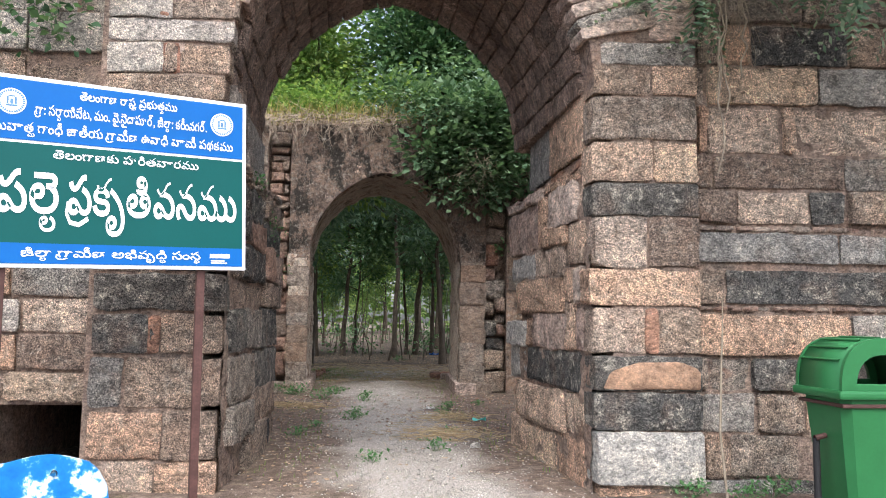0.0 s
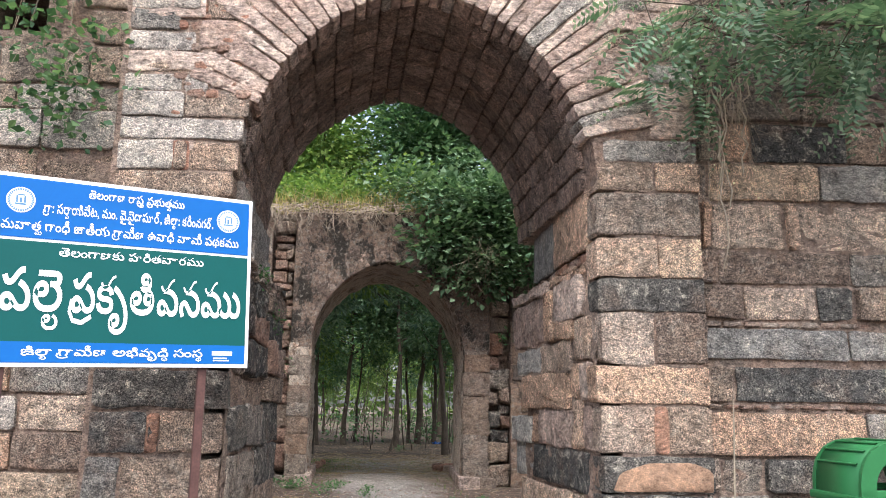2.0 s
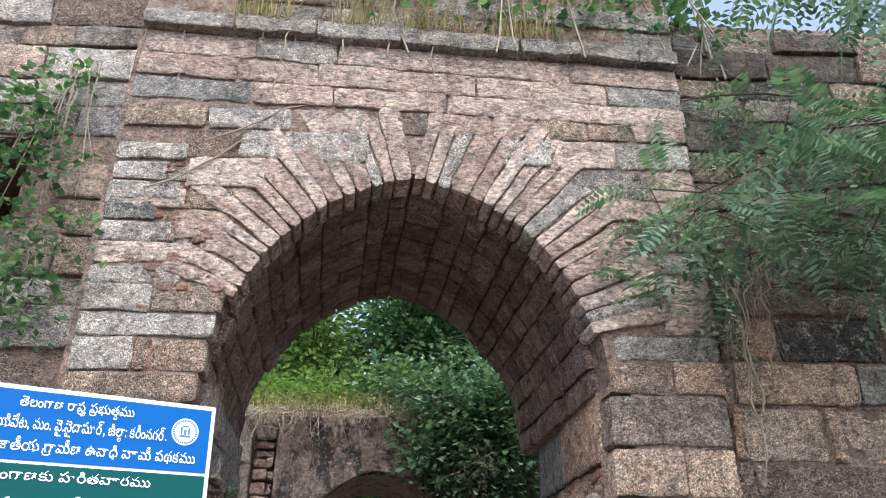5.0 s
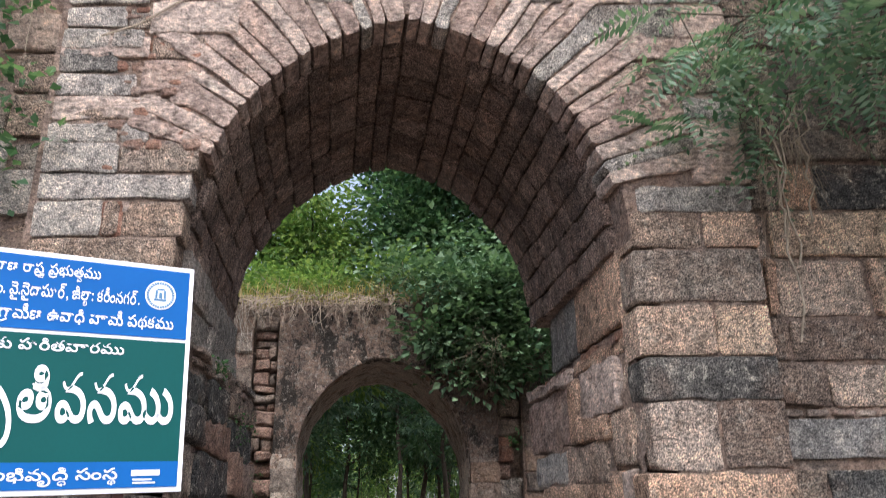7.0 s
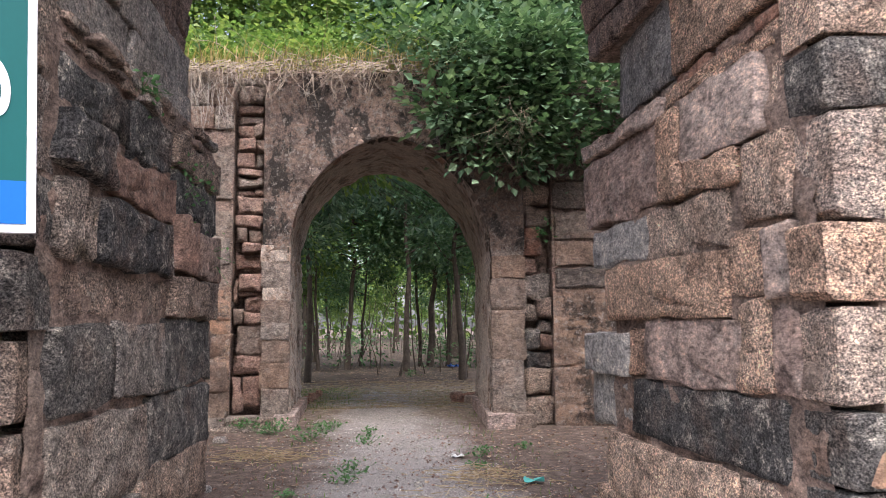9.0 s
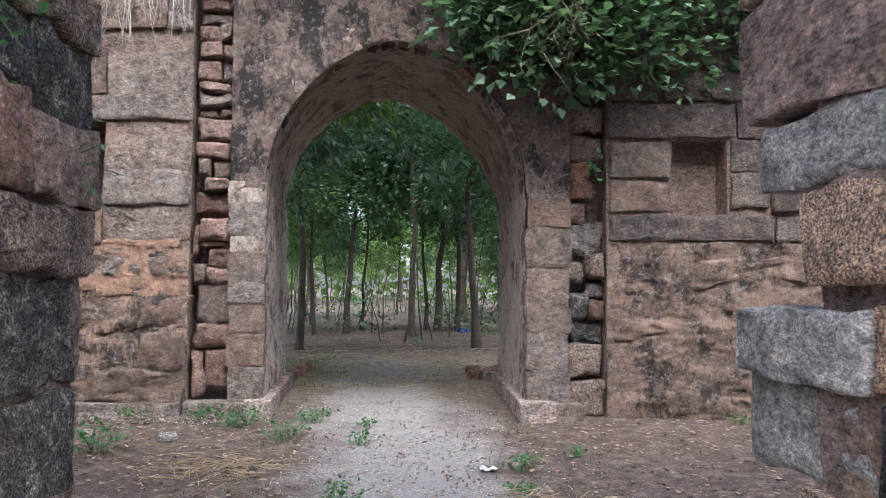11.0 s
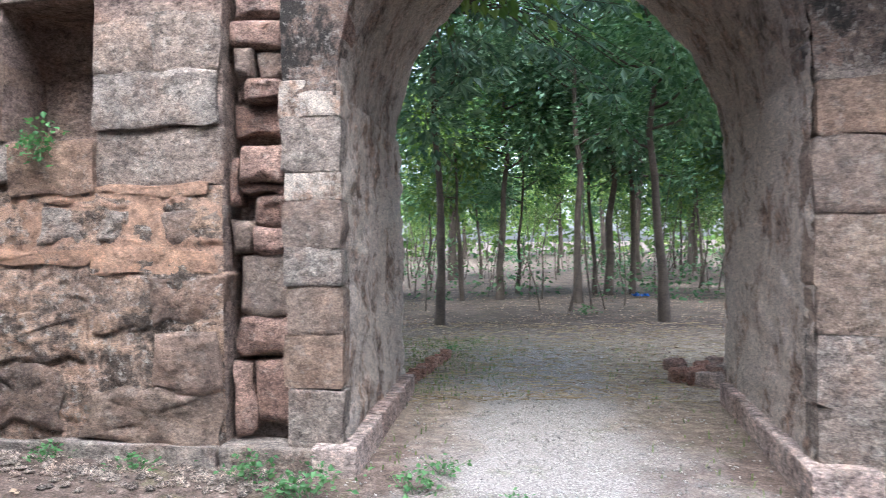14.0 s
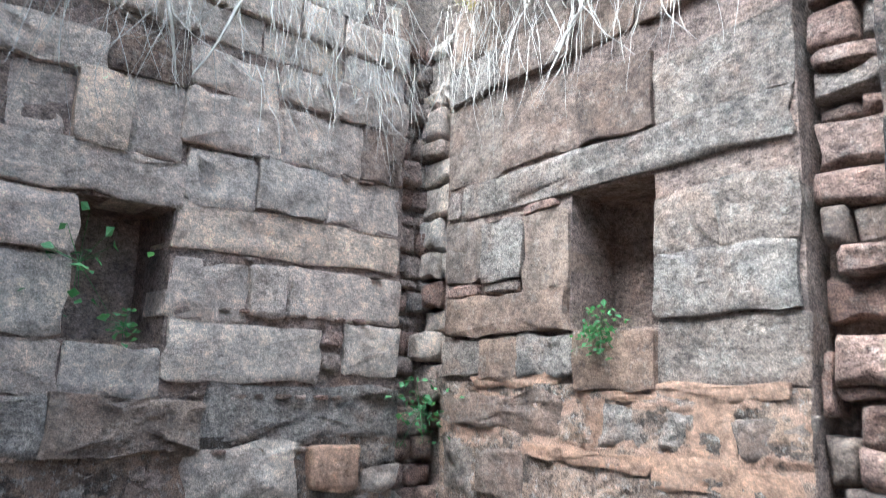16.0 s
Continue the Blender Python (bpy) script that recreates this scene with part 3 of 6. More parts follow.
    lay(gate, [quad(3.1 + 0.13 * i, 3.1 + 0.13 * i + 0.12, 1.49, 1.535) for i in range(22)] + [quad(3.1 + 0.17 * i, 3.1 + 0.17 * i + 0.15, 2.18, 2.235) for i in range(14)],
        side, 18, RUBBLE, name="chip", thick=0.15, bev=0.012, proud=0.015)
    # left bay
    L = -1.96
    lay(gate, rows([(-0.1, 0.22, (-1.8, -1.4, -0.9)), (0.22, 0.62, (L, -1.36, -0.92)), (0.64, 1.05, (L, -1.68, -0.9)), (1.07, 1.40, (L, -1.50, -1.40, -0.9)), (1.42, 1.74, (L, -0.88)),
                    (1.74, 2.05, (L, -1.4, -0.88)), (2.05, 2.45, (L, -1.6, -0.88)), (2.45, 2.8, (L, -1.3, -0.88)), (2.8, 3.18, (L, -1.5, -0.9))], 7), face, 21, pick((TAN, 2), (STONE, 3), (DARK, 2)), thick=0.26, proud=0.009)
    lay(gate, rows([(3.18, 3.42, (L, -0.94)), (3.42, 3.70, (L, -1.48, -1.36, -0.92)), (3.70, 3.90, (L, -0.90)), (3.90, 4.14, (L, -1.42, -0.86)), (4.14, 4.32, (L, -1.45, -1.22)),
                    (4.32, 4.52, (L, -1.35)), (4.52, 4.72, (L, -1.36)), (4.72, 4.92, (L, -1.5)), (4.92, 5.1, (L, -1.6, -1.35)), (5.1, 5.3, (L, -1.5, -1.3)), (5.3, 5.5, (L, -1.35))], 8),
        face, 22, pick((GREY, 4), (STONE, 2)), thick=0.26, proud=0.009)
    # left side wall, with the low dark opening and the broken upper window
    hole = lambda a, b, c, d: (a < -1.97 and b > -2.72 and c < 0.6) or (a < -2.72 and b > -3.6 and d > 4.85 and c < 5.5)
    lay(gate, courses(-5.5, -1.98, -0.1, 0.66, (0.3, 0.4), (0.5, 1.0), 31, 0.02, hole), side, 23, pick((STONE, 4), (DARK, 1)))
    lay(gate, courses(-5.5, -1.98, 0.66, 7.4, (0.24, 0.42), (0.4, 1.0), 32, 0.025, hole), side, 24, lambda r: r.choices((STONE, TAN, GREY, RUBBLE, DARK), (6, 2, 2, 1, 2))[0])
    # voussoirs of the outer face
    rng = random.Random(41)
    fan = []
    for s, t0, count in ((-1, 0.36, 15), (1, 0.22, 18)):
        cuts = sorted([t0 + (ATOP - t0) * (i + rng.uniform(-0.3, 0.3) * (0 < i < count)) / count for i in range(count + 1)])
        for a, b in zip(cuts, cuts[1:]):
            far = rng.uniform(0.62, 1.0) * (0.75 if a < 0.6 else 1)
            g = 0.004
            q = [ARC(s, a + g), ARC(s, a + g, far), ARC(s, b - g, far + rng.uniform(-0.05, 0.05)), ARC(s, b - g)]
            fan.append(q if s < 0 else q[::-1])
    lay(gate, fan, face, 42, pick((PINK, 6), (GREY, 2)), name="voussoir", thick=0.3, proud=0.006, bev=0.006)
    inside = lambda a, b, c, d: math.hypot(abs((a + b) / 2 - CX) + AE, (c + d) / 2 - SPRING) < AR + 0.52
    lay(gate, [p for p in courses(L, R, 3.6, 5.9, (0.2, 0.34), (0.35, 0.8), 43, 0.016, lambda a, b, c, d: inside(a, b, c, d) or b < -1.3)], face, 44, pick((GREY, 2), (PINK, 3), (STONE, 2)), thick=0.26, proud=0.008)
    sunk = lambda v0: (lambda u, z, d: (u, v0 - S * u - d, z - 0.06 * (u - 0.5) * min(1, max(0, (z - 5.0) / 1.5))))
    lay(gate, courses(L, R, 5.9, 6.62, (0.21, 0.27), (0.7, 1.5), 45, 0.014), sunk(FRONT), 46, pick((PINK, 3), (GREY, 1)), proud=0.008)
    lay(gate, courses(L - 0.02, R, 6.63, 6.82, (0.18, 0.2), (0.6, 1.2), 47), sunk(FRONT - 0.09), 48, GREY, name="cornice_stone", proud=0.005, thick=0.3)
    lay(gate, courses(L, R, 6.83, 7.75, (0.24, 0.36), (0.5, 1.2), 49), sunk(FRONT + 0.02), 50, pick((GREY, 2), (STONE, 2)), proud=0.02)
    lay(gate, courses(-1.55, -0.85, 3.9, 5.3, (0.05, 0.11), (0.07, 0.17), 51, 0.012, lambda a, b, c, d: math.hypot(abs((a + b) / 2 - CX) + AE, (c + d) / 2 - SPRING) < AR + 0.08), cross(FRONT + 0.012), 52, pick((RUBBLE, 2), (BRICK, 1)), name="chip", thick=0.1, proud=0.01, bev=0.015)
    # lining of the vault
    for s in (-1, 1):
        mp = (lambda a, v, d, s=s: skewed(ARC(s, a / AR, -d)[0], v, ARC(s, a / AR, -d)[1]))
        rng = random.Random(60 + s)
        polys, a = [], 0.0
        total = AR * ATOP
        while a < total - 0.05:
            w = rng.uniform(0.16, 0.27)
            if a + w > total - 0.1:
                w = total - a
            v = FRONT + 0.28
            while v < 9.1:
                k = rng.uniform(0.22, 0.42)
                if v + k > 8.95:
                    k = 9.15 - v
                polys.append(quad(a, a + w, v, v + k, 0.014, rng, 0.006))
                v += k
            a += w
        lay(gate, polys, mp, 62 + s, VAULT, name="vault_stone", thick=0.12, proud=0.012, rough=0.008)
    # sides of the passage
    xl = lambda y: -0.87 + 0.085 * (y - 6.5)
    xr = lambda y: 2.13 - 0.03 * (y - 6.2)
    left_low, left_up = (lambda u, z, d: (xl(u) + d, u, z)), (lambda u, z, d: (-0.93 + 0.03 * (u - 6.5) + d, u, z))
    right_low, right_up = (lambda u, z, d: (xr(u) - d, u, z)), (lambda u, z, d: (2.15 + 0.03 * (u - 6.2) - d, u, z))
    for fn, y0, y1, z0, z1 in ((left_low, 6.6, 9.2, -0.1, 2.78), (left_up, 6.6, 9.2, 2.78, 3.42), (right_low, 6.3, 8.5, -0.1, 2.72), (right_up, 6.3, 8.6, 2.72, 3.42)):
        sheet("mortar", 60, 50, lambda a, b, d, q=(fn, y0, y1, z0, z1): q[0](q[1] + (q[2] - q[1]) * a, q[3] + (q[4] - q[3]) * b, d - 0.038), MORTAR, gate, 0.03, 4.0)
    # right mix: tan and pink stone, kept bright to put daylight into its colour
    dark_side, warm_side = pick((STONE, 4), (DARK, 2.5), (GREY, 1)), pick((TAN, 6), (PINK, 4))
    left = [(6.74, 7.5, -0.1, 0.3), (7.5, 8.5, -0.1, 0.32), (8.5, 9.0, -0.1, 0.26), (6.76, 7.89, 0.62, 1.04), (7.9, 9.13, 0.68, 1.06), (6.76, 7.7, 0.3, 0.6), (7.72, 9.05, 0.33, 0.66),
            (6.74, 7.34, 1.1, 1.44), (7.35, 8.08, 1.09, 1.45), (8.09, 9.08, 1.09, 1.48), (6.76, 8.22, 1.47, 1.7), (8.24, 9.18, 1.51, 1.74)]
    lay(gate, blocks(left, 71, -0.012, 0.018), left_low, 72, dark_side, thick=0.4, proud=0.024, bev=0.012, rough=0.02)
    left = [(6.74, 6.94, 1.74, 2.06), (7.0, 7.1, 1.76, 2.0), (7.14, 8.19, 1.75, 2.04), (8.2, 8.6, 1.77, 2.1), (8.62, 9.2, 1.77, 2.06), (6.74, 7.2, 2.1, 2.34), (7.22, 8.21, 2.08, 2.3), (8.23, 8.7, 2.13, 2.38), (8.72, 9.2, 2.1, 2.4),
            (6.74, 7.5, 2.37, 2.58), (7.53, 8.2, 2.34, 2.6), (8.22, 9.2, 2.43, 2.62)]
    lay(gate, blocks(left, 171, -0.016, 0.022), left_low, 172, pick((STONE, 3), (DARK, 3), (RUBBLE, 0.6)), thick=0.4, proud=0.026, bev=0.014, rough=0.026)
    lay(gate, courses(6.74, 9.2, 2.62, 2.78, (0.07, 0.1), (0.12, 0.3), 73, 0.03), left_low, 74, pick((RUBBLE, 2), (STONE, 3)), name="chip", thick=0.4, proud=0.03)
    lay(gate, courses(6.78, 9.2, 2.78, 3.42, (0.3, 0.36), (0.8, 1.3), 75), left_up, 76, GREY, thick=0.25, proud=0.008)
    right = [(6.46, 7.2, -0.1, 0.36), (7.22, 8.2, -0.1, 0.3), (8.2, 8.82, -0.1, 0.34), (6.46, 6.95, 0.4, 0.72), (6.97, 8.6, 0.36, 0.74), (6.46, 6.62, 1.14, 1.5), (6.64, 6.9, 1.14, 1.54), (6.92, 7.94, 1.13, 1.46), (7.96, 8.2, 1.13, 1.4),
             (6.99, 8.52, 1.48, 1.8), (6.46, 6.66, 1.54, 1.86), (6.68, 6.96, 1.57, 1.88), (6.97, 7.88, 1.83, 2.1), (6.46, 6.82, 1.9, 2.26), (6.85, 7.36, 2.13, 2.28)]
    lay(gate, blocks(right, 81, -0.014, 0.016), right_low, 82, warm_side, thick=0.4, proud=0.022, bev=0.012, rough=0.019)
    right = [(7.39, 7.62, 2.14, 2.62), (7.64, 8.98, 2.14, 2.62), (6.62, 7.36, 2.31, 2.66), (6.46, 6.6, 2.29, 2.66), (7.64, 8.95, 2.64, 2.74), (6.46, 7.6, 2.68, 2.76)]
    lay(gate, blocks(right, 89, -0.014, 0.016), right_low, 90, warm_side, thick=0.4, proud=0.03, bev=0.012, rough=0.019)
    lay(gate, blocks([(6.56, 8.19, 0.77, 1.11)], 87, 0.0), right_low, 88, DARK, thick=0.4, proud=0.03, bev=0.01, rough=0.012)
    # end stones in the pale granite: court daylight put into their colour
    lay(gate, blocks([(8.21, 8.99, 0.75, 1.1), (7.9, 8.86, 1.84, 2.1), (8.2, 9.0, 1.12, 1.38)], 91, 0.0), right_low, 92, PALE, thick=0.4, proud=0.04, bev=0.012, rough=0.016)
    lay(gate, courses(6.46, 8.9, 2.76, 2.86, (0.1, 0.13), (0.12, 0.3), 83, 0.02), right_up, 84, pick((RUBBLE, 2), (BRICK, 1)), name="chip", thick=0.3, proud=0.02)
    lay(gate, courses(6.46, 8.6, 2.87, 3.42, (0.5, 0.56), (0.9, 1.4), 85), right_up, 86, pick((GREY, 2), (TAN, 1)), thick=0.25, proud=0.008)
    return gate


gate = outer_gate()

# ---- inner gate ----
INNER = 14.13
IARC, IR, ITOP, IE = arc_of(0.89, 1.38, 2.46, 1.64)


def inner_cross(v0):
    return lambda u, z, d: (u, v0 - T * u - d, z)


def inner_skewed(u, v, z):
    return (u, v - T * u, z)


def inner_gate():
    bm = bmesh.new()
    BACK = 16.75
    V0 = INNER + 0.045
    nl, nr = (-2.90, -2.19, 2.27, 3.2), (3.82, 4.42, 2.24, 3.03)
    for lo, hi in (
        ((-5.2, V0 + 0.3, -0.2), (-4.34, 16.4, 5.1)), ((-4.34, V0, -0.2), (nl[0], 16.4, 5.1)), ((nl[0], V0, -0.2), (nl[1], 16.4, nl[2])), ((nl[0], V0, nl[3]), (nl[1], 16.4, 5.1)), ((nl[0], V0 + 0.5, nl[2]), (nl[1], 16.4, nl[3])), ((nl[1], V0, -0.2), (-1.27, 16.4, 5.1)),
        ((-1.27, INNER + 0.34, -0.2), (-0.80, BACK, 5.1)), ((2.70, INNER + 0.34, -0.2), (3.13, BACK, 5.0)),
        ((3.13, V0, -0.2), (nr[0], 16.4, 4.9)), ((nr[0], V0, -0.2), (nr[1], 16.4, nr[2])), ((nr[0], V0, nr[3]), (nr[1], 16.4, 4.9)), ((nr[0], V0 + 0.24, nr[2]), (nr[1], 16.4, nr[3])), ((nr[1], V0, -0.2), (9.0, 16.4, 4.9)),
        ((-0.80, INNER + 0.1, -0.2), (-0.54, BACK - 0.05, 5.1)),
    ):
        box_bm(bm, lo, hi, 0, inner_skewed)
    arch_block(bm, IARC, ITOP, 0.89, INNER + 0.1, BACK - 0.05, 5.1, -0.85, 2.76, 2.46, grow=0.27, skew=inner_skewed)
    wall = tagged(new("wall_north", bm_mesh("wall_north", bm, MORTAR)), "ruined inner gate wall with a rendered pointed arch", "wall", kind="structure")
    face = inner_cross(INNER)

    # rendered face round the arch
    for s in (-1, 1):
        def fn(a, b, d, s=s):
            p = IARC(s, ITOP * a)
            edge = -0.85 if s < 0 else 2.73
            top = 5.0
            # towards the border of the panel, straight out from the curve
            q = (edge, 2.46 + (top - 2.46) * a / 0.45) if a < 0.45 else (edge + (0.89 - edge) * (a - 0.45) / 0.55, top)
            u, z = p[0] + (q[0] - p[0]) * b, p[1] + (q[1] - p[1]) * b
            return (u, INNER - T * u - d, z)
        sheet("render", 60, 40, fn, PLASTERED, wall, 0.04, 2.5, "weathered lime render")
        sheet("vault", 40, 30, lambda a, b, d, s=s: inner_skewed(IARC(s, ITOP * a, -d)[0] + (0.2 * b * (1 - a) ** 2 if s > 0 else 0), INNER + 2.62 * b, IARC(s, ITOP * a, -d)[1]), SOFFIT, wall, 0.03, 3, "rendered vault, its pale wash brightened")
    jl, jr = (lambda u, z, d: (-0.49 + 0.015 * (u - 14.2) + d, u, z)), (lambda u, z, d: (2.27 + 0.085 * (u - 13.87) - d, u, z))
    sheet("jamb", 90, 70, lambda a, b, d: jl(14.22 + 2.6 * a, 0.2 + 2.28 * b, d), JAMB, wall, 0.035, 3.2)
    sheet("jamb", 90, 70, lambda a, b, d: jr(13.9 + 2.6 * a, 0.2 + 2.28 * b, d), JAMB, wall, 0.035, 3.2)
    # arch stones at the edge, half hidden by render
    fan = []
    for s in (-1, 1):
        for i in range(13):
            a, b = ITOP * i / 13, ITOP * (i + 1) / 13
            q = [IARC(s, a + 0.006), IARC(s, a + 0.006, 0.30), IARC(s, b - 0.006, 0.30), IARC(s, b - 0.006)]
            fan.append(q if s < 0 else q[::-1])
    lay(wall, fan, inner_cross(INNER + 0.012), 101, pick((PLASTERED, 3), (RUBBLE, 1)), name="voussoir", thick=0.3, proud=0.01, rough=0.016)
    # quoins
    lay(wall, rows([(0.22, 0.6, (-0.84, -0.48)), (0.62, 0.95, (-0.85, -0.48)), (0.96, 1.26, (-0.83, -0.48)), (1.27, 1.5, (-0.85, -0.48)), (1.51, 1.8, (-0.85, -0.48)), (1.81, 1.97, (-0.84, -0.48)), (1.98, 2.33, (-0.86, -0.48)), (2.34, 2.55, (-0.87, -0.48))], 102, -0.012, 0.008), face, 103,
        pick((COURT, 3), (JAMB, 2), (WORN, 1)), thick=0.2, proud=0.003, bev=0.004, rough=0.012)
    lay(wall, rows([(0.22, 0.58, (2.28, 2.73)), (0.59, 0.98, (2.28, 2.71)), (0.99, 1.25, (2.28, 2.74)), (1.26, 1.66, (2.28, 2.72)), (1.67, 2.08, (2.28, 2.73)), (2.09, 2.4, (2.3, 2.74)), (2.41, 2.7, (2.3, 2.72))], 104, -0.012, 0.008), face, 105,
        pick((COURT, 3), (JAMB, 3), (WORN, 1)), thick=0.2, proud=0.003, bev=0.004, rough=0.012)
    # slots filled with rubble
    back = inner_cross(INNER + 0.1)
    slot = [(-1.24, -0.87, 2.22, 2.45), (-1.17, -0.86, 1.93, 2.17), (-1.14, -0.87, 2.5, 2.6), (-1.05, -0.87, 2.62, 2.78), (-1.2, -1.07, 2.64, 2.82), (-1.1, -0.86, 1.66, 1.84), (-1.1, -0.86, 1.48, 1.64), (-1.2, -0.84, 1.08, 1.46), (-1.21, -0.83, 0.8, 1.06), (-1.1, -0.83, 0.36, 0.76), (-1.24, -1.12, 0.3, 0.76),
            (-1.24, -1.13, 1.5, 1.7), (-1.24, -1.18, 1.8, 2.1), (-1.18, -0.86, 1.86, 1.92), (-1.24, -0.87, 2.84, 3.0), (-1.2, -0.87, 3.02, 3.25)]
    lay(wall, blocks(slot, 106, -0.02, 0.022), back, 107, pick((RUBBLE, 4), (COURT, 1)), name="rubble", thick=0.2, proud=0.035, bev=0.03, rough=0.025)
    lay(wall, courses(-1.23, -0.86, 3.26, 5.0, (0.12, 0.27), (0.18, 0.34), 206, 0.02), back, 207, RUBBLE, name="rubble", thick=0.2, proud=0.05, bev=0.03, rough=0.025)
    lay(wall, blocks([(2.74, 3.02, 2.4, 2.82)], 211), back, 212, BRICK, name="brick", thick=0.2, proud=0.02, bev=0.012, rough=0.02)
    slot = [(2.74, 2.93, 2.16, 2.38), (2.74, 3.13, 1.83, 2.13), (2.78, 3.1, 0.86, 1.08), (2.74, 2.94, 1.12, 1.4), (2.96, 3.12, 1.1, 1.3), (2.96, 3.12, 1.36, 1.5), (2.75, 2.9, 1.5, 1.72), (2.93, 3.12, 1.54, 1.8), (2.74, 3.1, 0.5, 0.84), (2.76, 3.12, 0.1, 0.46), (2.74, 3.1, 2.84, 3.1), (2.76, 3.1, 3.12, 3.4)]
    lay(wall, blocks(slot, 108, -0.02, 0.022), back, 109, pick((RUBBLE, 2), (STONE, 2), (DARK, 1)), name="rubble", thick=0.2, proud=0.04, bev=0.03, rough=0.025)
    # left wall: dressed stones above, round the niche
    upper = [(-4.3, -3.83, 1.97, 2.24), (-3.81, -3.4, 1.95, 2.24), (-3.38, -2.84, 1.99, 2.24), (-2.82, -2.2, 1.9, 2.25), (-2.18, -1.27, 1.92, 2.30), (-4.22, -2.92, 2.28, 2.55), (-2.18, -1.29, 2.33, 2.67), (-1.73, -1.29, 2.69, 3.05), (-2.18, -1.75, 2.69, 3.04),
             (-4.3, -3.83, 2.7, 3.18), (-3.79, -3.37, 2.68, 3.1), (-3.35, -2.92, 2.57, 3.12), (-4.1, -1.29, 3.21, 3.48), (-2.17, -1.29, 3.5, 3.92), (-2.79, -2.2, 3.52, 4.0), (-3.61, -2.82, 3.52, 4.08), (-4.3, -3.63, 3.5, 4.2)]
    lay(wall, blocks(upper, 9, -0.022, 0.014), face, 111, pick((COURT, 3), (WORN, 2)), thick=0.4, proud=0.018, bev=0.01, rough=0.02)
    lay(wall, blocks([(-3.8, -3.4, 2.58, 2.66), (-4.25, -3.85, 2.58, 2.68), (-3.35, -3.0, 3.13, 3.2), (-4.3, -4.14, 3.22, 3.46)], 19, 0.012, 0.02), face, 119, RUBBLE, name="chip", thick=0.2, proud=0.01)
    lay(wall, courses(-4.3, -1.27, 4.2, 5.05, (0.28, 0.42), (0.4, 0.8), 112), face, 113, pick((WORN, 2), (COURT, 4)), proud=0.02)
    # below: stones worn back into crumbling render
    lower = [(-4.3, -2.97, 1.6, 1.86), (-2.64, -2.29, 1.54, 1.8), (-2.22, -1.83, 1.56, 1.84), (-1.7, -1.27, 1.52, 1.77), (-4.26, -3.86, 1.08, 1.5), (-3.82, -3.34, 1.12, 1.48), (-4.13, -3.34, 0.62, 1.02), (-3.3, -2.25, 0.78, 1.06), (-2.22, -1.82, 0.96, 1.35), (-1.8, -1.27, 1.0, 1.33),
             (-3.9, -3.2, 0.2, 0.58), (-3.1, -2.5, 0.3, 0.72), (-2.4, -1.8, 0.4, 0.9), (-1.75, -1.28, 0.62, 0.96), (-2.3, -1.3, 0.22, 0.56)]
    lay(wall, blocks(lower, 114, -0.01, 0.03), inner_cross(INNER - 0.012), 115, pick((LIMED, 3), (WORN, 2), (COURT, 2)), name="worn_stone", thick=0.3, proud=0.018, bev=0.02, rough=0.032)
    sheet("render", 160, 110, lambda a, b, d: (-4.33 + 3.06 * a, INNER + 0.005 - T * (-4.33 + 3.06 * a) - d, 0.05 + 1.87 * b), LIMED, wall, 0.028, 3.4, "crumbling render over rubble")
    # ochre lime smeared in the joints
    lime = [(-3.9, -2.95, 1.87, 2.0), (-3.3, -2.2, 1.40, 1.54), (-2.2, -1.33, 1.37, 1.5), (-2.0, -1.72, 1.5, 1.9), (-2.75, -2.62, 1.5, 1.88), (-2.6, -1.4, 1.83, 1.91)]
    lay(wall, blocks(lime, 124, 0.0, 0.05), inner_cross(INNER - 0.006), 125, PATCH, name="lime_patch", thick=0.03, proud=0.002, bev=0.003, rough=0.012)
    # right wall
    lay(wall, blocks([(3.15, 3.81, 2.63, 3.02), (3.15, 3.8, 2.26, 2.61)], 10, 0.014, 0.012), face, 116, COURT, thick=0.4, proud=0.01, bev=0.008, rough=0.01)
    lay(wall, blocks([(4.44, 5.3, 2.7, 3.05), (4.44, 4.86, 2.3, 2.68), (4.88, 6.6, 2.26, 2.68), (5.32, 6.6, 2.7, 3.05), (3.15, 4.5, 3.06, 3.45), (4.52, 6.6, 3.06, 3.45), (3.15, 4.9, 1.95, 2.23), (4.92, 6.6, 1.95, 2.23)], 20, 0.014, 0.012), face, 126, STAINED_SHADED, thick=0.4, proud=0.012, bev=0.009, rough=0.014)
    lay(wall, courses(3.14, 6.8, 3.46, 4.85, (0.3, 0.42), (0.5, 1.0), 117), face, 118, STAINED_SHADED)
    sheet("render", 170, 110, lambda a, b, d: (3.12 + 3.8 * a, INNER + 0.01 - T * (3.12 + 3.8 * a) - d, -0.05 + 2.0 * b), BANDED, wall, 0.028, 3.4, "crumbling render over rubble")
    lay(wall, courses(3.15, 6.8, 0.1, 1.92, (0.14, 0.34), (0.6, 1.6), 122, 0.03), inner_cross(INNER + 0.02), 123, pick((BANDED, 3), (COURT, 1)), name="worn_stone", thick=0.2, proud=0.012, bev=0.02, rough=0.03)
    # plinths
    for x0, x1, lean, y0, y1 in ((-0.66, -0.38, 0.015, 14.08, 16.75), (2.17, 2.55, 0.085, 13.68, 16.35)):
        cuts = [y0, y0 + 0.95, y0 + 1.75, y1]
        for a, b in zip(cuts, cuts[1:]):
            bm = bmesh.new()
            box_bm(bm, (x0, a + 0.006, -0.1), (x1, b - 0.006, 0.27), 0.02, lambda x, y, z: (x + lean * (y - y0), y, z))
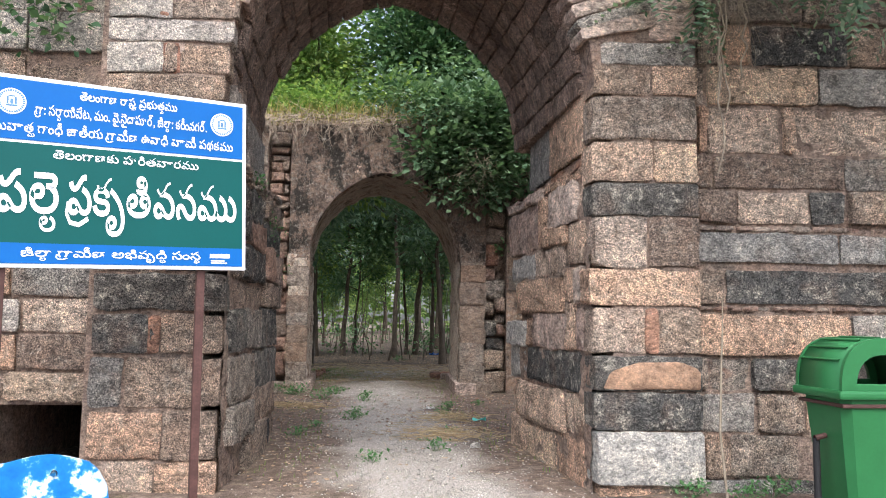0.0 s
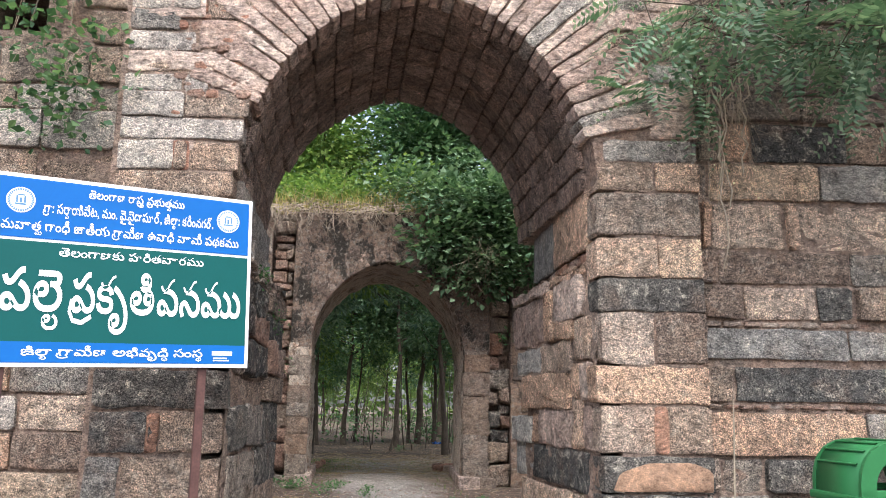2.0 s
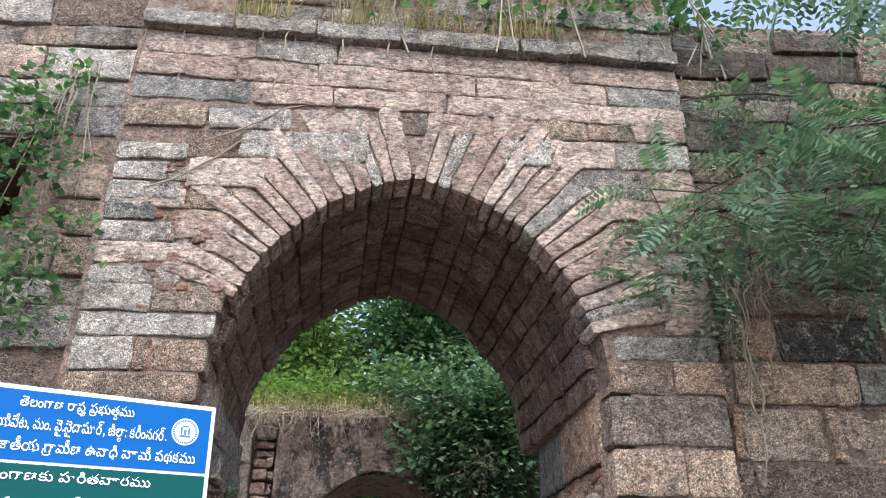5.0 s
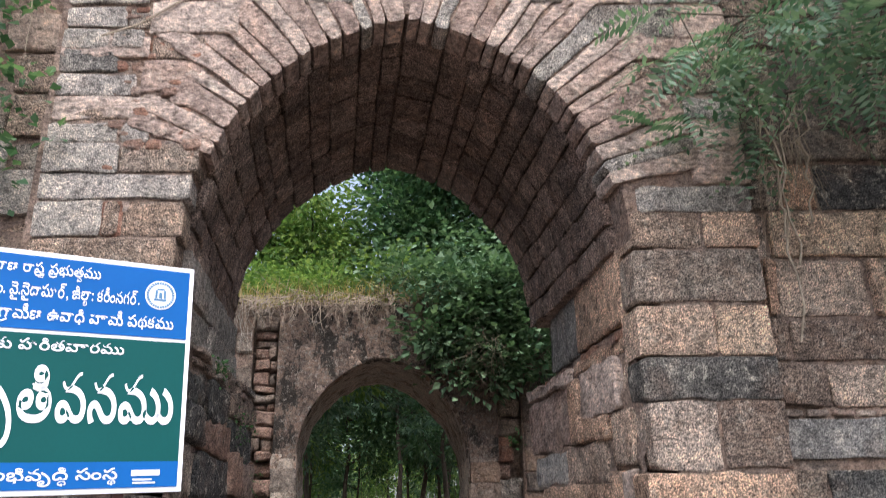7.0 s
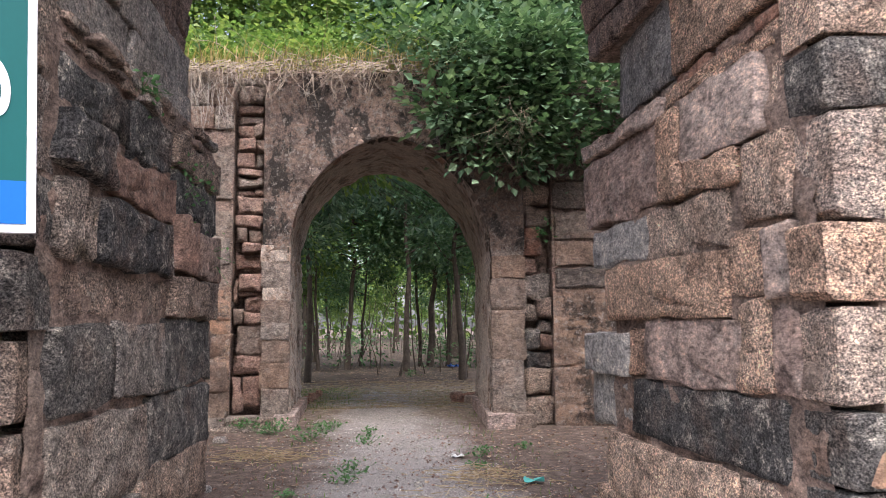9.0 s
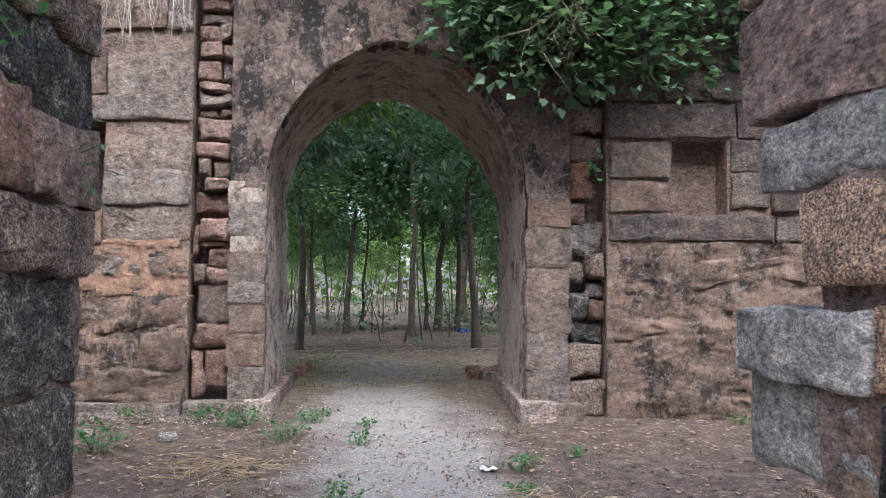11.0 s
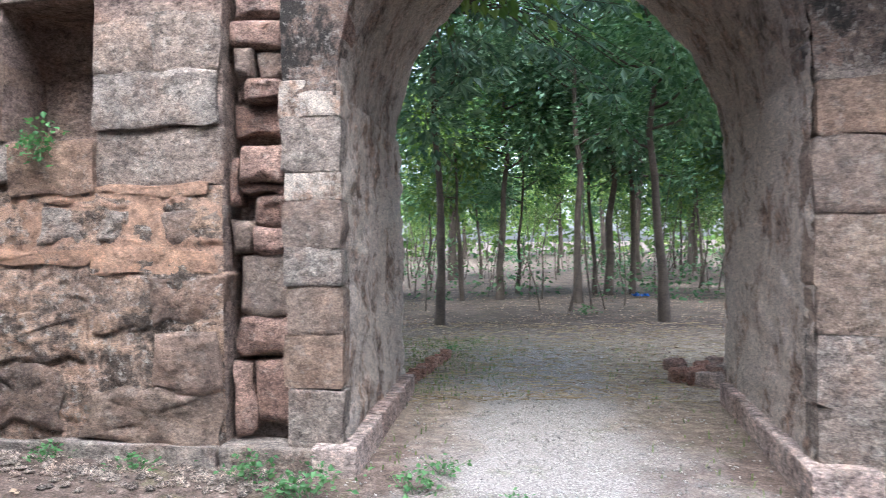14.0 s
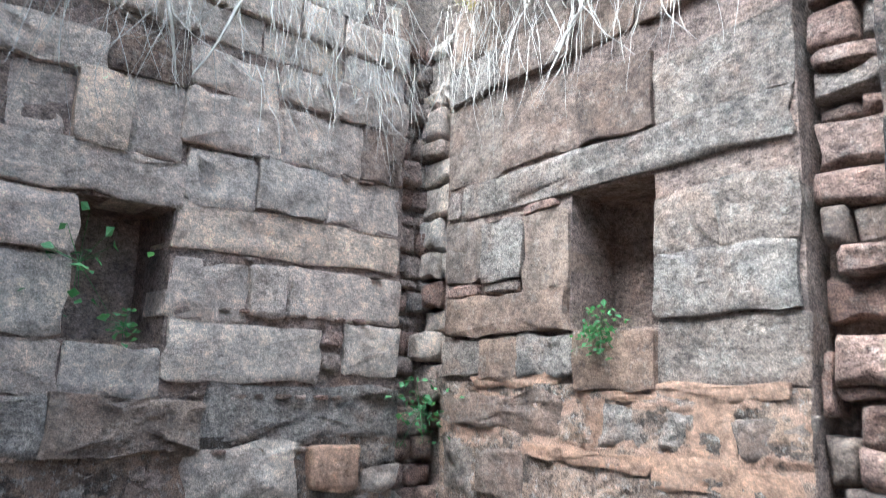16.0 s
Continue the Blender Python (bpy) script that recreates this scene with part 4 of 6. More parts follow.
            part("plinth", bm_mesh("plinth", bm, PINK), wall)
    lay(wall, [quad(-4.2, -2.6, 0, 0.22), quad(-2.6, -1.3, 0.0, 0.24), quad(-1.3, -0.66, 0.0, 0.25)], inner_cross(INNER - 0.1), 129, WORN, name="plinth", thick=0.3)
    lay(wall, [quad(2.52, 2.84, 0.0, 0.25)], inner_cross(INNER - 0.14), 120, WORN, name="plinth", thick=0.3)
    return wall


inner = inner_gate()


# ---- court walls ----
def court():
    X, E = -4.6, 14.42
    n = (11.84, 12.46, 2.1, 3.0)
    mp = lambda x, y, z: (x, y, z)
    k = X - 0.045
    west = core("wall_west", [((-5.8, 8.9, -0.2), (k, n[0], 5.8)), ((-5.8, n[0], -0.2), (k, n[1], n[2])), ((-5.8, n[0], n[3]), (k, n[1], 5.8)), ((-5.8, n[0], n[2]), (k - 0.6, n[1], n[3])), ((-5.8, n[1], -0.2), (k, E, 5.8)),
                            ((-5.8, E, -0.2), (X - 0.3, 16.2, 5.8))], MORTAR, mp, "rough granite court wall with a small niche")
    face = lambda u, z, d: (X + d, u, z)
    # worn stones near the ground
    low = [(11.8, 12.74, 1.4, 1.74), (12.78, 14.44, 1.47, 1.85), (10.9, 11.78, 1.42, 1.74), (11.5, 12.27, 0.96, 1.36), (12.43, 12.64, 1.02, 1.35), (12.67, 13.53, 1.05, 1.44), (14.1, 14.42, 1.28, 1.44), (14.1, 14.42, 1.08, 1.25), (12.82, 13.35, 0.76, 1.02), (13.57, 14.5, 0.71, 1.02),
           (11.6, 12.2, 0.58, 0.92), (12.33, 12.78, 0.5, 0.96), (12.72, 13.07, 0.42, 0.72), (13.1, 13.54, 0.25, 0.7), (13.58, 14.5, 0.36, 0.68), (10.6, 11.46, 0.98, 1.38), (10.7, 11.56, 0.58, 0.94), (11.2, 12.0, 0.12, 0.54), (12.05, 12.68, 0.1, 0.46), (12.72, 13.6, 0.0, 0.24)]
    lay(west, blocks(low, 14, -0.022, 0.022), face, 141, pick((WEST, 3), (COURT, 2), (WORN, 2)), name="worn_stone", thick=0.4, proud=0.03, bev=0.018, rough=0.032)
    lay(west, courses(9.2, 10.88, 0.0, 1.74, (0.3, 0.42), (0.5, 1.0), 142, 0.03), face, 143, pick((WEST, 2), (COURT, 2)), name="worn_stone", thick=0.4, proud=0.03, bev=0.02, rough=0.03)
    # dressed courses above
    mid = [(11.3, 11.82, 1.77, 2.08), (11.85, 12.44, 1.77, 2.06), (12.48, 13.65, 1.88, 2.25), (13.88, 14.42, 1.95, 2.33), (12.47, 13.03, 2.29, 2.67), (13.05, 13.33, 2.34, 2.69), (11.2, 11.83, 2.62, 2.97), (11.2, 11.83, 2.12, 2.58), (12.48, 14.36, 2.77, 3.07), (11.0, 12.5, 3.02, 3.3), (12.52, 13.03, 3.09, 3.44),
           (13.06, 13.63, 3.12, 3.48), (13.67, 14.38, 3.12, 3.5)]
    lay(west, blocks(mid, 13, -0.022, 0.012), face, 131, WEST, thick=0.4, proud=0.025, bev=0.01, rough=0.019)
    lay(west, blocks([(13.36, 14.42, 2.36, 2.73)], 15, -0.01, 0.006), face, 132, WEST, thick=0.4, proud=0.03, bev=0.008, rough=0.007)
    high = [(11.39, 11.75, 3.33, 3.74), (11.77, 12.09, 3.33, 3.8), (12.11, 12.45, 3.34, 3.84), (12.47, 13.2, 3.5, 3.87), (13.22, 13.94, 3.52, 3.92), (13.97, 14.38, 3.53, 3.98), (11.2, 11.9, 3.78, 4.05), (11.93, 12.46, 3.86, 4.12), (12.49, 13.16, 3.91, 4.2), (13.2, 14.38, 4.0, 4.25)]
    lay(west, blocks(high, 16, -0.022, 0.014), face, 133, pick((WEST, 3), (COURT, 1)), thick=0.4, proud=0.025, bev=0.01, rough=0.02)
    lay(west, courses(9.2, 11.18, 1.76, 4.2, (0.28, 0.4), (0.5, 1.0), 144), face, 145, WEST)
    lay(west, courses(9.2, E - 0.03, 4.28, 5.75, (0.25, 0.36), (0.35, 0.8), 146), face, 147, WEST)
    # packing stones in the joints
    chip = [(12.31, 12.41, 1.24, 1.34), (12.3, 12.41, 1.12, 1.22), (12.29, 12.42, 0.98, 1.09), (13.37, 13.54, 0.93, 1.02), (13.38, 13.52, 0.78, 0.9), (13.68, 13.86, 2.14, 2.27), (13.68, 13.84, 1.96, 2.1), (13.66, 14.04, 1.03, 1.08), (12.1, 12.3, 1.37, 1.41)]
    lay(west, blocks(chip, 17, 0.012, 0.02), face, 138, pick((RUBBLE, 2), (COURT, 2)), name="chip", thick=0.1, proud=0.012, bev=0.012)
    lay(west, [quad(9.3 + 0.16 * i, 9.3 + 0.16 * i + r.uniform(0.07, 0.15), z - 0.02, z + 0.025) for r in (random.Random(7),) for z in (1.40, 1.77, 2.36, 2.73, 3.49) for i in range(31) if r.random() < 0.4 and not (2.0 < z and 11.6 < 9.3 + 0.16 * i < 12.4)], face, 148, pick((RUBBLE, 2), (COURT, 2)), name="chip", thick=0.1, proud=0.012, bev=0.012)
    lay(west, [quad(13.6, 14.04, 1.1, 1.43)], lambda u, z, d: (X + 0.035 + d, u, z), 139, PATCH, name="orange_stone", thick=0.3, bev=0.02, rough=0.02)
    lay(west, courses(E + 0.02, 15.0, 0.2, 5.0, (0.1, 0.25), (0.18, 0.36), 134, 0.03), lambda u, z, d: (X - 0.2 + d, u, z), 135, RUBBLE, name="rubble", proud=0.04, bev=0.03, rough=0.02)
    lay(west, courses(-4.86, -4.32, 1.5, 5.0, (0.14, 0.36), (0.3, 0.4), 136, 0.03), inner_cross(INNER + 0.12), 137, pick((RUBBLE, 1), (WEST, 3)), name="rubble", proud=0.05, bev=0.03, rough=0.02)
    lay(west, courses(-4.86, -4.32, 0.1, 1.05, (0.14, 0.3), (0.3, 0.4), 236, 0.03), inner_cross(INNER + 0.2), 237, RUBBLE, name="rubble", proud=0.05, bev=0.03, rough=0.02)
    sheet("render", 150, 60, lambda a, b, d: (X - 0.03 + d, 9.2 + 5.2 * a, 0.0 + 1.5 * b), BANDED, west, 0.03, 3.2)


court()


ROOT = plain("dry_root", (0.42, 0.38, 0.33), 0.9, 0.2, 12)


# ---- plants: helpers ----
def tube(pts, radii, sides=6):
    v, f = [], []
    for i, p in enumerate(pts):
        p = Vector(p)
        d = (Vector(pts[min(i + 1, len(pts) - 1)]) - Vector(pts[max(i - 1, 0)])).normalized()
        a = d.orthogonal().normalized()
        b = d.cross(a)
        for k in range(sides):
            t = 2 * math.pi * k / sides
            v.append(p + (a * math.cos(t) + b * math.sin(t)) * radii[i])
        if i:
            o = (i - 1) * sides
            f += [(o + k, o + (k + 1) % sides, o + sides + (k + 1) % sides, o + sides + k) for k in range(sides)]
    return v, f


def join(*geos):
    v, f = [], []
    for gv, gf in geos:
        o = len(v)
        v += [tuple(p) for p in gv]
        f += [tuple(i + o for i in q) for q in gf]
    return v, f


def leaf_geo(points, seed, size, slim=0.42, droop=0.3, face=None):
    """Folded leaves at the given points, each an island of two triangles."""
    r = np.random.RandomState(seed)
    p = np.asarray(points, float)
    n = len(p)
    d = r.normal(size=(n, 3))
    d[:, 2] = d[:, 2] * 0.6 - droop
    if face is not None:
        d += np.asarray(face)
    d /= np.linalg.norm(d, axis=1)[:, None]
    s = np.cross(d, r.normal(size=(n, 3)) * 0.5 + [0, 0, 1.0])
    s /= np.linalg.norm(s, axis=1)[:, None] + 1e-9
    u = np.cross(s, d)
    L = size * r.uniform(0.6, 1.3, (n, 1))
    v = np.stack([p, p + d * L * 0.45 + s * L * slim + u * L * 0.12, p + d * L, p + d * L * 0.45 - s * L * slim + u * L * 0.12], 1).reshape(-1, 3)
    f = [(4 * i, 4 * i + 1, 4 * i + 2, 4 * i + 3) for i in range(n)]
    return v.tolist(), f


def clumps(seed, centres, each, spread):
    r = np.random.RandomState(seed)
    out = []
    for c, k in centres:
        q = r.normal(size=(max(1, int(each * k * k)), 3)) * spread * k * np.array([1, 1, 0.7])
        out.append(np.asarray(c) + q)
    return np.concatenate(out)


def pinnate(bases, seed, length=0.26, pairs=8, leaflet=0.055):
    """Feathery leaves: pairs of leaflets on a thin midrib; bases are (point, direction)."""
    rng = random.Random(seed)
    v, f = [], []
    for p, d in bases:
        p, d = Vector(p), Vector(d).normalized()
        L = length * rng.uniform(0.7, 1.25)
        side = d.cross(Vector((rng.gauss(0, 0.35), rng.gauss(0, 0.35), 1))).normalized()
        up = side.cross(d)
        for i in range(1, pairs + 1):
            t = i / pairs
            c = p + d * L * t - Vector((0, 0, 0.35 * L * t * t))
            w = leaflet * (1 - 0.45 * abs(2 * t - 1)) * rng.uniform(0.85, 1.15)
            for sgn in (-1, 1):
                tip = c + side * sgn * w + d * w * 0.35 - up * w * 0.2
                m = (c + tip) / 2
                o = len(v)
                v += [tuple(c), tuple(m + d * w * 0.21), tuple(tip), tuple(m - d * w * 0.21)]
                f.append((o, o + 1, o + 2, o + 3))
    return v, f


def limb(rng, start, heading, length, r0, steps=7, wander=0.25, lift=0.05):
    pts, p, d = [Vector(start)], Vector(start), Vector(heading).normalized()
    for _ in range(steps):
        d = (d + Vector((rng.gauss(0, wander), rng.gauss(0, wander), rng.gauss(0, wander) + lift)) * 0.5).normalized()
        p = p + d * length / steps
        pts.append(p)
    return pts, [r0 * (1 - 0.85 * i / steps) for i in range(steps + 1)]


def tree(name, label, seed, height, girth, crown_low, leaf, leaf_mat, n_limb=9, reach=1.6, each=150, spread=0.32, lean=0.1, slim=0.3):
    rng = random.Random(seed)
    ob = thing(name, label, "tree", kind="")
    pts, rad = [Vector((0, 0, -0.15))], [girth * 1.35]
    for i in range(1, 9):
        t = i / 8
        pts.append(Vector((lean * height * t + rng.gauss(0, 0.05), rng.gauss(0, 0.05), height * t)))
        rad.append(girth * (1.05 - 0.85 * t))
    geos, tips = [tube(pts, rad, 8)], []
    for i in range(n_limb):
        z = crown_low + (height - crown_low) * (i + 0.5) / n_limb
        k = z / height * 8
        a, b = pts[int(k)], pts[min(8, int(k) + 1)]
        s = a.lerp(b, k - int(k))
        ang = rng.uniform(0, 6.28)
        lp, lr = limb(rng, s, (math.cos(ang), math.sin(ang), rng.uniform(0.1, 0.8)), reach * rng.uniform(0.6, 1.2), girth * 0.35, lift=0.1)
        geos.append(tube(lp, lr, 5))
        tips += [(tuple(q), rng.uniform(0.7, 1.3)) for q in lp[3:]]
    tips += [(tuple(q), 1.0) for q in pts[6:]]
    part("trunk", mesh("trunk", *join(*geos), BARK, True), ob)
    part("crown", mesh("crown", *leaf_geo(clumps(seed, tips, each, spread), seed, leaf, slim), leaf_mat), ob)
    return ob


# ---- the wood behind the gate ----
def wood():
    kinds = [
        tree("tree", "slender tree with a pale straight trunk and dark feathery crown", 201, 7.5, 0.085, 3.2, 0.16, LEAF_DARK, 11, 2.0, 110, 0.36, 0.01),
        tree("tree", "slender tree with a leaning trunk and dark crown", 202, 7.0, 0.095, 3.0, 0.16, LEAF_MID, 11, 2.0, 110, 0.36, -0.04),
        tree("tree", "young tree with a thin trunk and fresh green leaves", 203, 5.6, 0.055, 2.3, 0.14, LEAF_MID, 10, 1.7, 120, 0.34, 0.06),
        tree("tree", "young tree with many thin stems and yellow-green leaves", 204, 5.0, 0.05, 2.0, 0.14, LEAF_FRESH, 9, 1.5, 100, 0.3, -0.08),
        tree("tree", "tall tree with a thick dark trunk and full crown", 205, 9.5, 0.17, 3.6, 0.2, LEAF_MID, 14, 3.2, 120, 0.55, 0.03),
    ]
    spots = [(-0.64, 22.7, 0, 10), (3.28, 23.2, 1, 0), (2.14, 27.1, 0, 80), (0.35, 28.2, 1, 200), (0.78, 30.6, 2, 20), (4.9, 36.0, 4, 0), (-1.5, 38.0, 4, 90), (3.1, 29.5, 1, 120)]
    rng = random.Random(77)
    for i in range(115):
        y = 24 + 50 * rng.random() ** 1.3
        x = rng.uniform(-0.42, 0.42) * (y + 6) + 1.0
        if abs(x - 1.1) < 1.3 and y < 36:
            continue
        k = rng.choices((0, 1, 2, 3, 4), (2, 2, 3, 5, 1.8 if y > 33 else 0))[0] if y < 44 else rng.choices((2, 3, 4), (2, 4, 2))[0]
        spots.append((x, y, k, rng.uniform(0, 360)))
    used = set()
    for x, y, k, turn in spots:
        m = pose(x, y, 0.08, 0, 0, turn) @ Matrix.Scale(rng.uniform(0.9, 1.15), 4)
        if k in used:
            ob = copy_thing(kinds[k], m)
            ob.scale = m.to_scale()
        else:
            used.add(k)
            kinds[k].matrix_basis = m
            ob = kinds[k]
        tagged(ob, group="trees of the wood")
    # far edge of the wood
    r = np.random.RandomState(5)
    c = [((x, 84 + r.uniform(-4, 4), z), r.uniform(1.0, 2.0)) for x in np.arange(-70, 75, 3.0) for z in (1.5, 4.5, 8.0, 11.5)]
    tagged(new("far_trees", mesh("far_trees", *leaf_geo(clumps(5, c, 60, 1.6), 5, 0.75, 0.4), LEAF_FRESH)), "far edge of a green wood", "trees", kind="stuff")
    # low scrub between the trunks
    c = [((rng.uniform(-0.4, 0.4) * (y + 4) + 1, y, rng.uniform(0.1, 0.9)), rng.uniform(0.5, 1.2)) for y in [rng.uniform(27, 62) for _ in range(170)]]
    tagged(new("undergrowth", mesh("undergrowth", *leaf_geo(clumps(6, c, 90, 0.4), 6, 0.14, 0.35), LEAF_MID)), "low green undergrowth between the trunks", "undergrowth", kind="stuff")
    # thin bare stems
    geos = []
    for _ in range(300):
        y = rng.uniform(23.5, 60)
        x = rng.uniform(-0.35, 0.35) * (y + 4) + 1
        geos.append(tube(*limb(rng, (x, y, 0.0), (rng.gauss(0, 0.2), rng.gauss(0, 0.2), 1), rng.uniform(1.5, 4.0), rng.uniform(0.015, 0.035), 5, 0.2, 0.2), 4))
    tagged(new("saplings", mesh("saplings", *join(*geos), BARK)), "thin bare sapling stems among the trees", "saplings", kind="stuff")


wood()


# ---- trees behind and beside the walls ----
def wall_trees():
    t = tree("tree", "bushy tree with sunlit yellow-green leaves behind the inner gate", 221, 7.4, 0.12, 4.4, 0.15, LEAF_FRESH, 13, 2.2, 300, 0.42, 0.05)
    t.matrix_basis = pose(-1.1, 18.2, 0.05)
    copy_thing(t, pose(-4.4, 18.5, 0.05, 0, 0, 40))
    t = tree("tree", "dense dark green tree rising behind the inner gate", 222, 10.0, 0.14, 4.8, 0.16, LEAF_MID, 15, 2.4, 330, 0.45, -0.17)
    t.matrix_basis = pose(3.9, 17.9, 0.05)
    copy_thing(t, pose(6.4, 18.2, 0.05, 0, 0, 20))
    # tree beside the outer gate, whose sprays hang before the wall
    rng = random.Random(231)
    ob = thing("tree", "tree with feathery green sprays hanging before the gate wall", "tree", pose(6.5, 4.7, 0))
    geos = [tube([(0, 0, -0.1), (-0.1, 0, 1.8), (0.05, 0.1, 3.6), (-0.1, 0.1, 5.2), (0, 0, 7.2)], [0.16, 0.14, 0.12, 0.09, 0.03], 8)]
    bases = []
    for z, dx, dz, length in ((4.0, -1, 0.2, 4.0), (4.6, -1, 0.1, 4.2), (4.3, -1, 0.16, 4.3), (4.5, -1, 0.05, 3.6), (4.7, -1, 0.22, 4.4), (5.0, -1, 0.3, 4.0), (5.3, -1, 0.35, 4.3), (5.6, -1, 0.2, 3.6), (4.5, -1, 0.05, 2.9), (6.0, -1, 0.3, 4.0), (5.8, -1, 0.5, 3.4), (6.4, -1, 0.2, 3.2), (5.2, -0.9, 0.2, 3.0),
                              (6.2, 1, 0.4, 2.2), (5.6, 0.8, 0.4, 2.2)):
        pts, rad = limb(rng, (0, 0, z), (dx, rng.uniform(-0.15, 0.3), dz), length, 0.03, 10, 0.16, -0.02)
        geos.append(tube(pts, rad, 5))
        for q in pts[3:]:
            for _ in range(1 + (q.x < -1.5)):
                sp, sr = limb(rng, q, (rng.uniform(-1, 0.2), rng.gauss(0, 0.5), rng.uniform(-0.7, 0.3)), rng.uniform(0.3, 0.7), 0.006, 5, 0.2, -0.08)
                geos.append(tube(sp, sr, 3))
                for a, b in zip(sp, sp[1:]):
                    for _ in range(1 + (rng.random() < 0.35)):
                        bases.append((a.lerp(b, rng.random()), (b - a).normalized() + Vector((rng.gauss(0, 0.8), rng.gauss(0, 0.8), rng.gauss(-0.1, 0.5)))))
    part("trunk", mesh("trunk", *join(*geos), BARK, True), ob)
    part("crown", mesh("crown", *pinnate(bases[::2], 232, 0.5, 10, 0.11), LEAF_PALE), ob)


wall_trees()


def palmate_tree():
    """A small tree whose large hand-shaped leaves show under the crown of the inner arch."""
    rng = random.Random(251)
    ob = thing("tree", "small tree with large hand-shaped dark leaves", "tree", pose(-1.5, 19.8, 0.05))
    geos = [tube([(0, 0, -0.1), (0.05, 0, 1.8), (0.2, 0.1, 3.4), (0.9, 0.1, 4.6)], [0.07, 0.06, 0.05, 0.03], 7)]
    v, f = [], []
    for k in range(46):
        c = Vector((rng.uniform(0.9, 3.9), rng.uniform(-0.5, 1.6), rng.uniform(3.55, 5.1)))
        geos.append(tube([(0.9, 0.1, 4.6), ((c.x + 0.9) / 2, c.y / 2, max(c.z, 4.6) + 0.15), tuple(c)], [0.012, 0.009, 0.005], 4))
        a0 = rng.uniform(0, 6.28)
        for i in range(8):
            a = a0 + i * 0.72
            d = Vector((math.cos(a), math.sin(a) * 0.7, -0.35 + 0.3 * math.sin(a))).normalized()
            s = d.cross(Vector((0.1, -0.5, 1))).normalized()
            L = rng.uniform(0.22, 0.34)
            o = len(v)
            v += [tuple(c), tuple(c + d * L * 0.5 + s * L * 0.13), tuple(c + d * L - Vector((0, 0, 0.06))), tuple(c + d * L * 0.5 - s * L * 0.13)]
            f.append((o, o + 1, o + 2, o + 3))
    part("trunk", mesh("trunk", *join(*geos), BARK, True), ob)
    part("crown", mesh("crown", v, f, LEAF_DARK), ob)


palmate_tree()


# ---- growth on the walls ----
def bush(name, label, pts, seed, size, material, slim=0.42, twigs=(), face=None):
    ob = thing(name, label, "bush")
    part("leaves", mesh("leaves", *leaf_geo(pts, seed, size, slim, 0.3, face), material), ob)
    if not twigs:
        rng = random.Random(seed)
        foot = min(p[2] for p in pts)
        tips = [pts[rng.randrange(len(pts))] for _ in range(70)]
        twigs = [tube([(p[0] + rng.gauss(0, 0.1), p[1] + rng.gauss(0, 0.1), foot - 0.1), (p[0] + rng.gauss(0, 0.06), p[1], (p[2] + foot) / 2), tuple(p)], [0.012, 0.008, 0.003], 4) for p in tips]
    if twigs:
        part("stem", mesh("stem", *join(*twigs), TWIG), ob)
    return ob


def blades(seed, spots, h, w, material, name, label, category):
    """Grass blades, each a bent strip."""
    rng = random.Random(seed)
    v, f = [], []
    for x, y, z in spots:
        a, L = rng.uniform(0, 6.28), h * rng.uniform(0.5, 1.3)
        b = rng.uniform(0.2, 0.9) * L
        s = Vector((math.sin(a), -math.cos(a), 0)) * w
        p = Vector((x, y, z))
        q = p + Vector((math.cos(a) * b * 0.3, math.sin(a) * b * 0.3, L * 0.6))
        t = p + Vector((math.cos(a) * b, math.sin(a) * b, L * 0.85))
        o = len(v)
        v += [tuple(k) for k in (p - s, p + s, q + s * 0.7, q - s * 0.7, t)]
        f += [(o, o + 1, o + 2, o + 3), (o + 3, o + 2, o + 4)]
    return tagged(new(name, mesh(name, v, f, material)), label, category, kind="stuff")


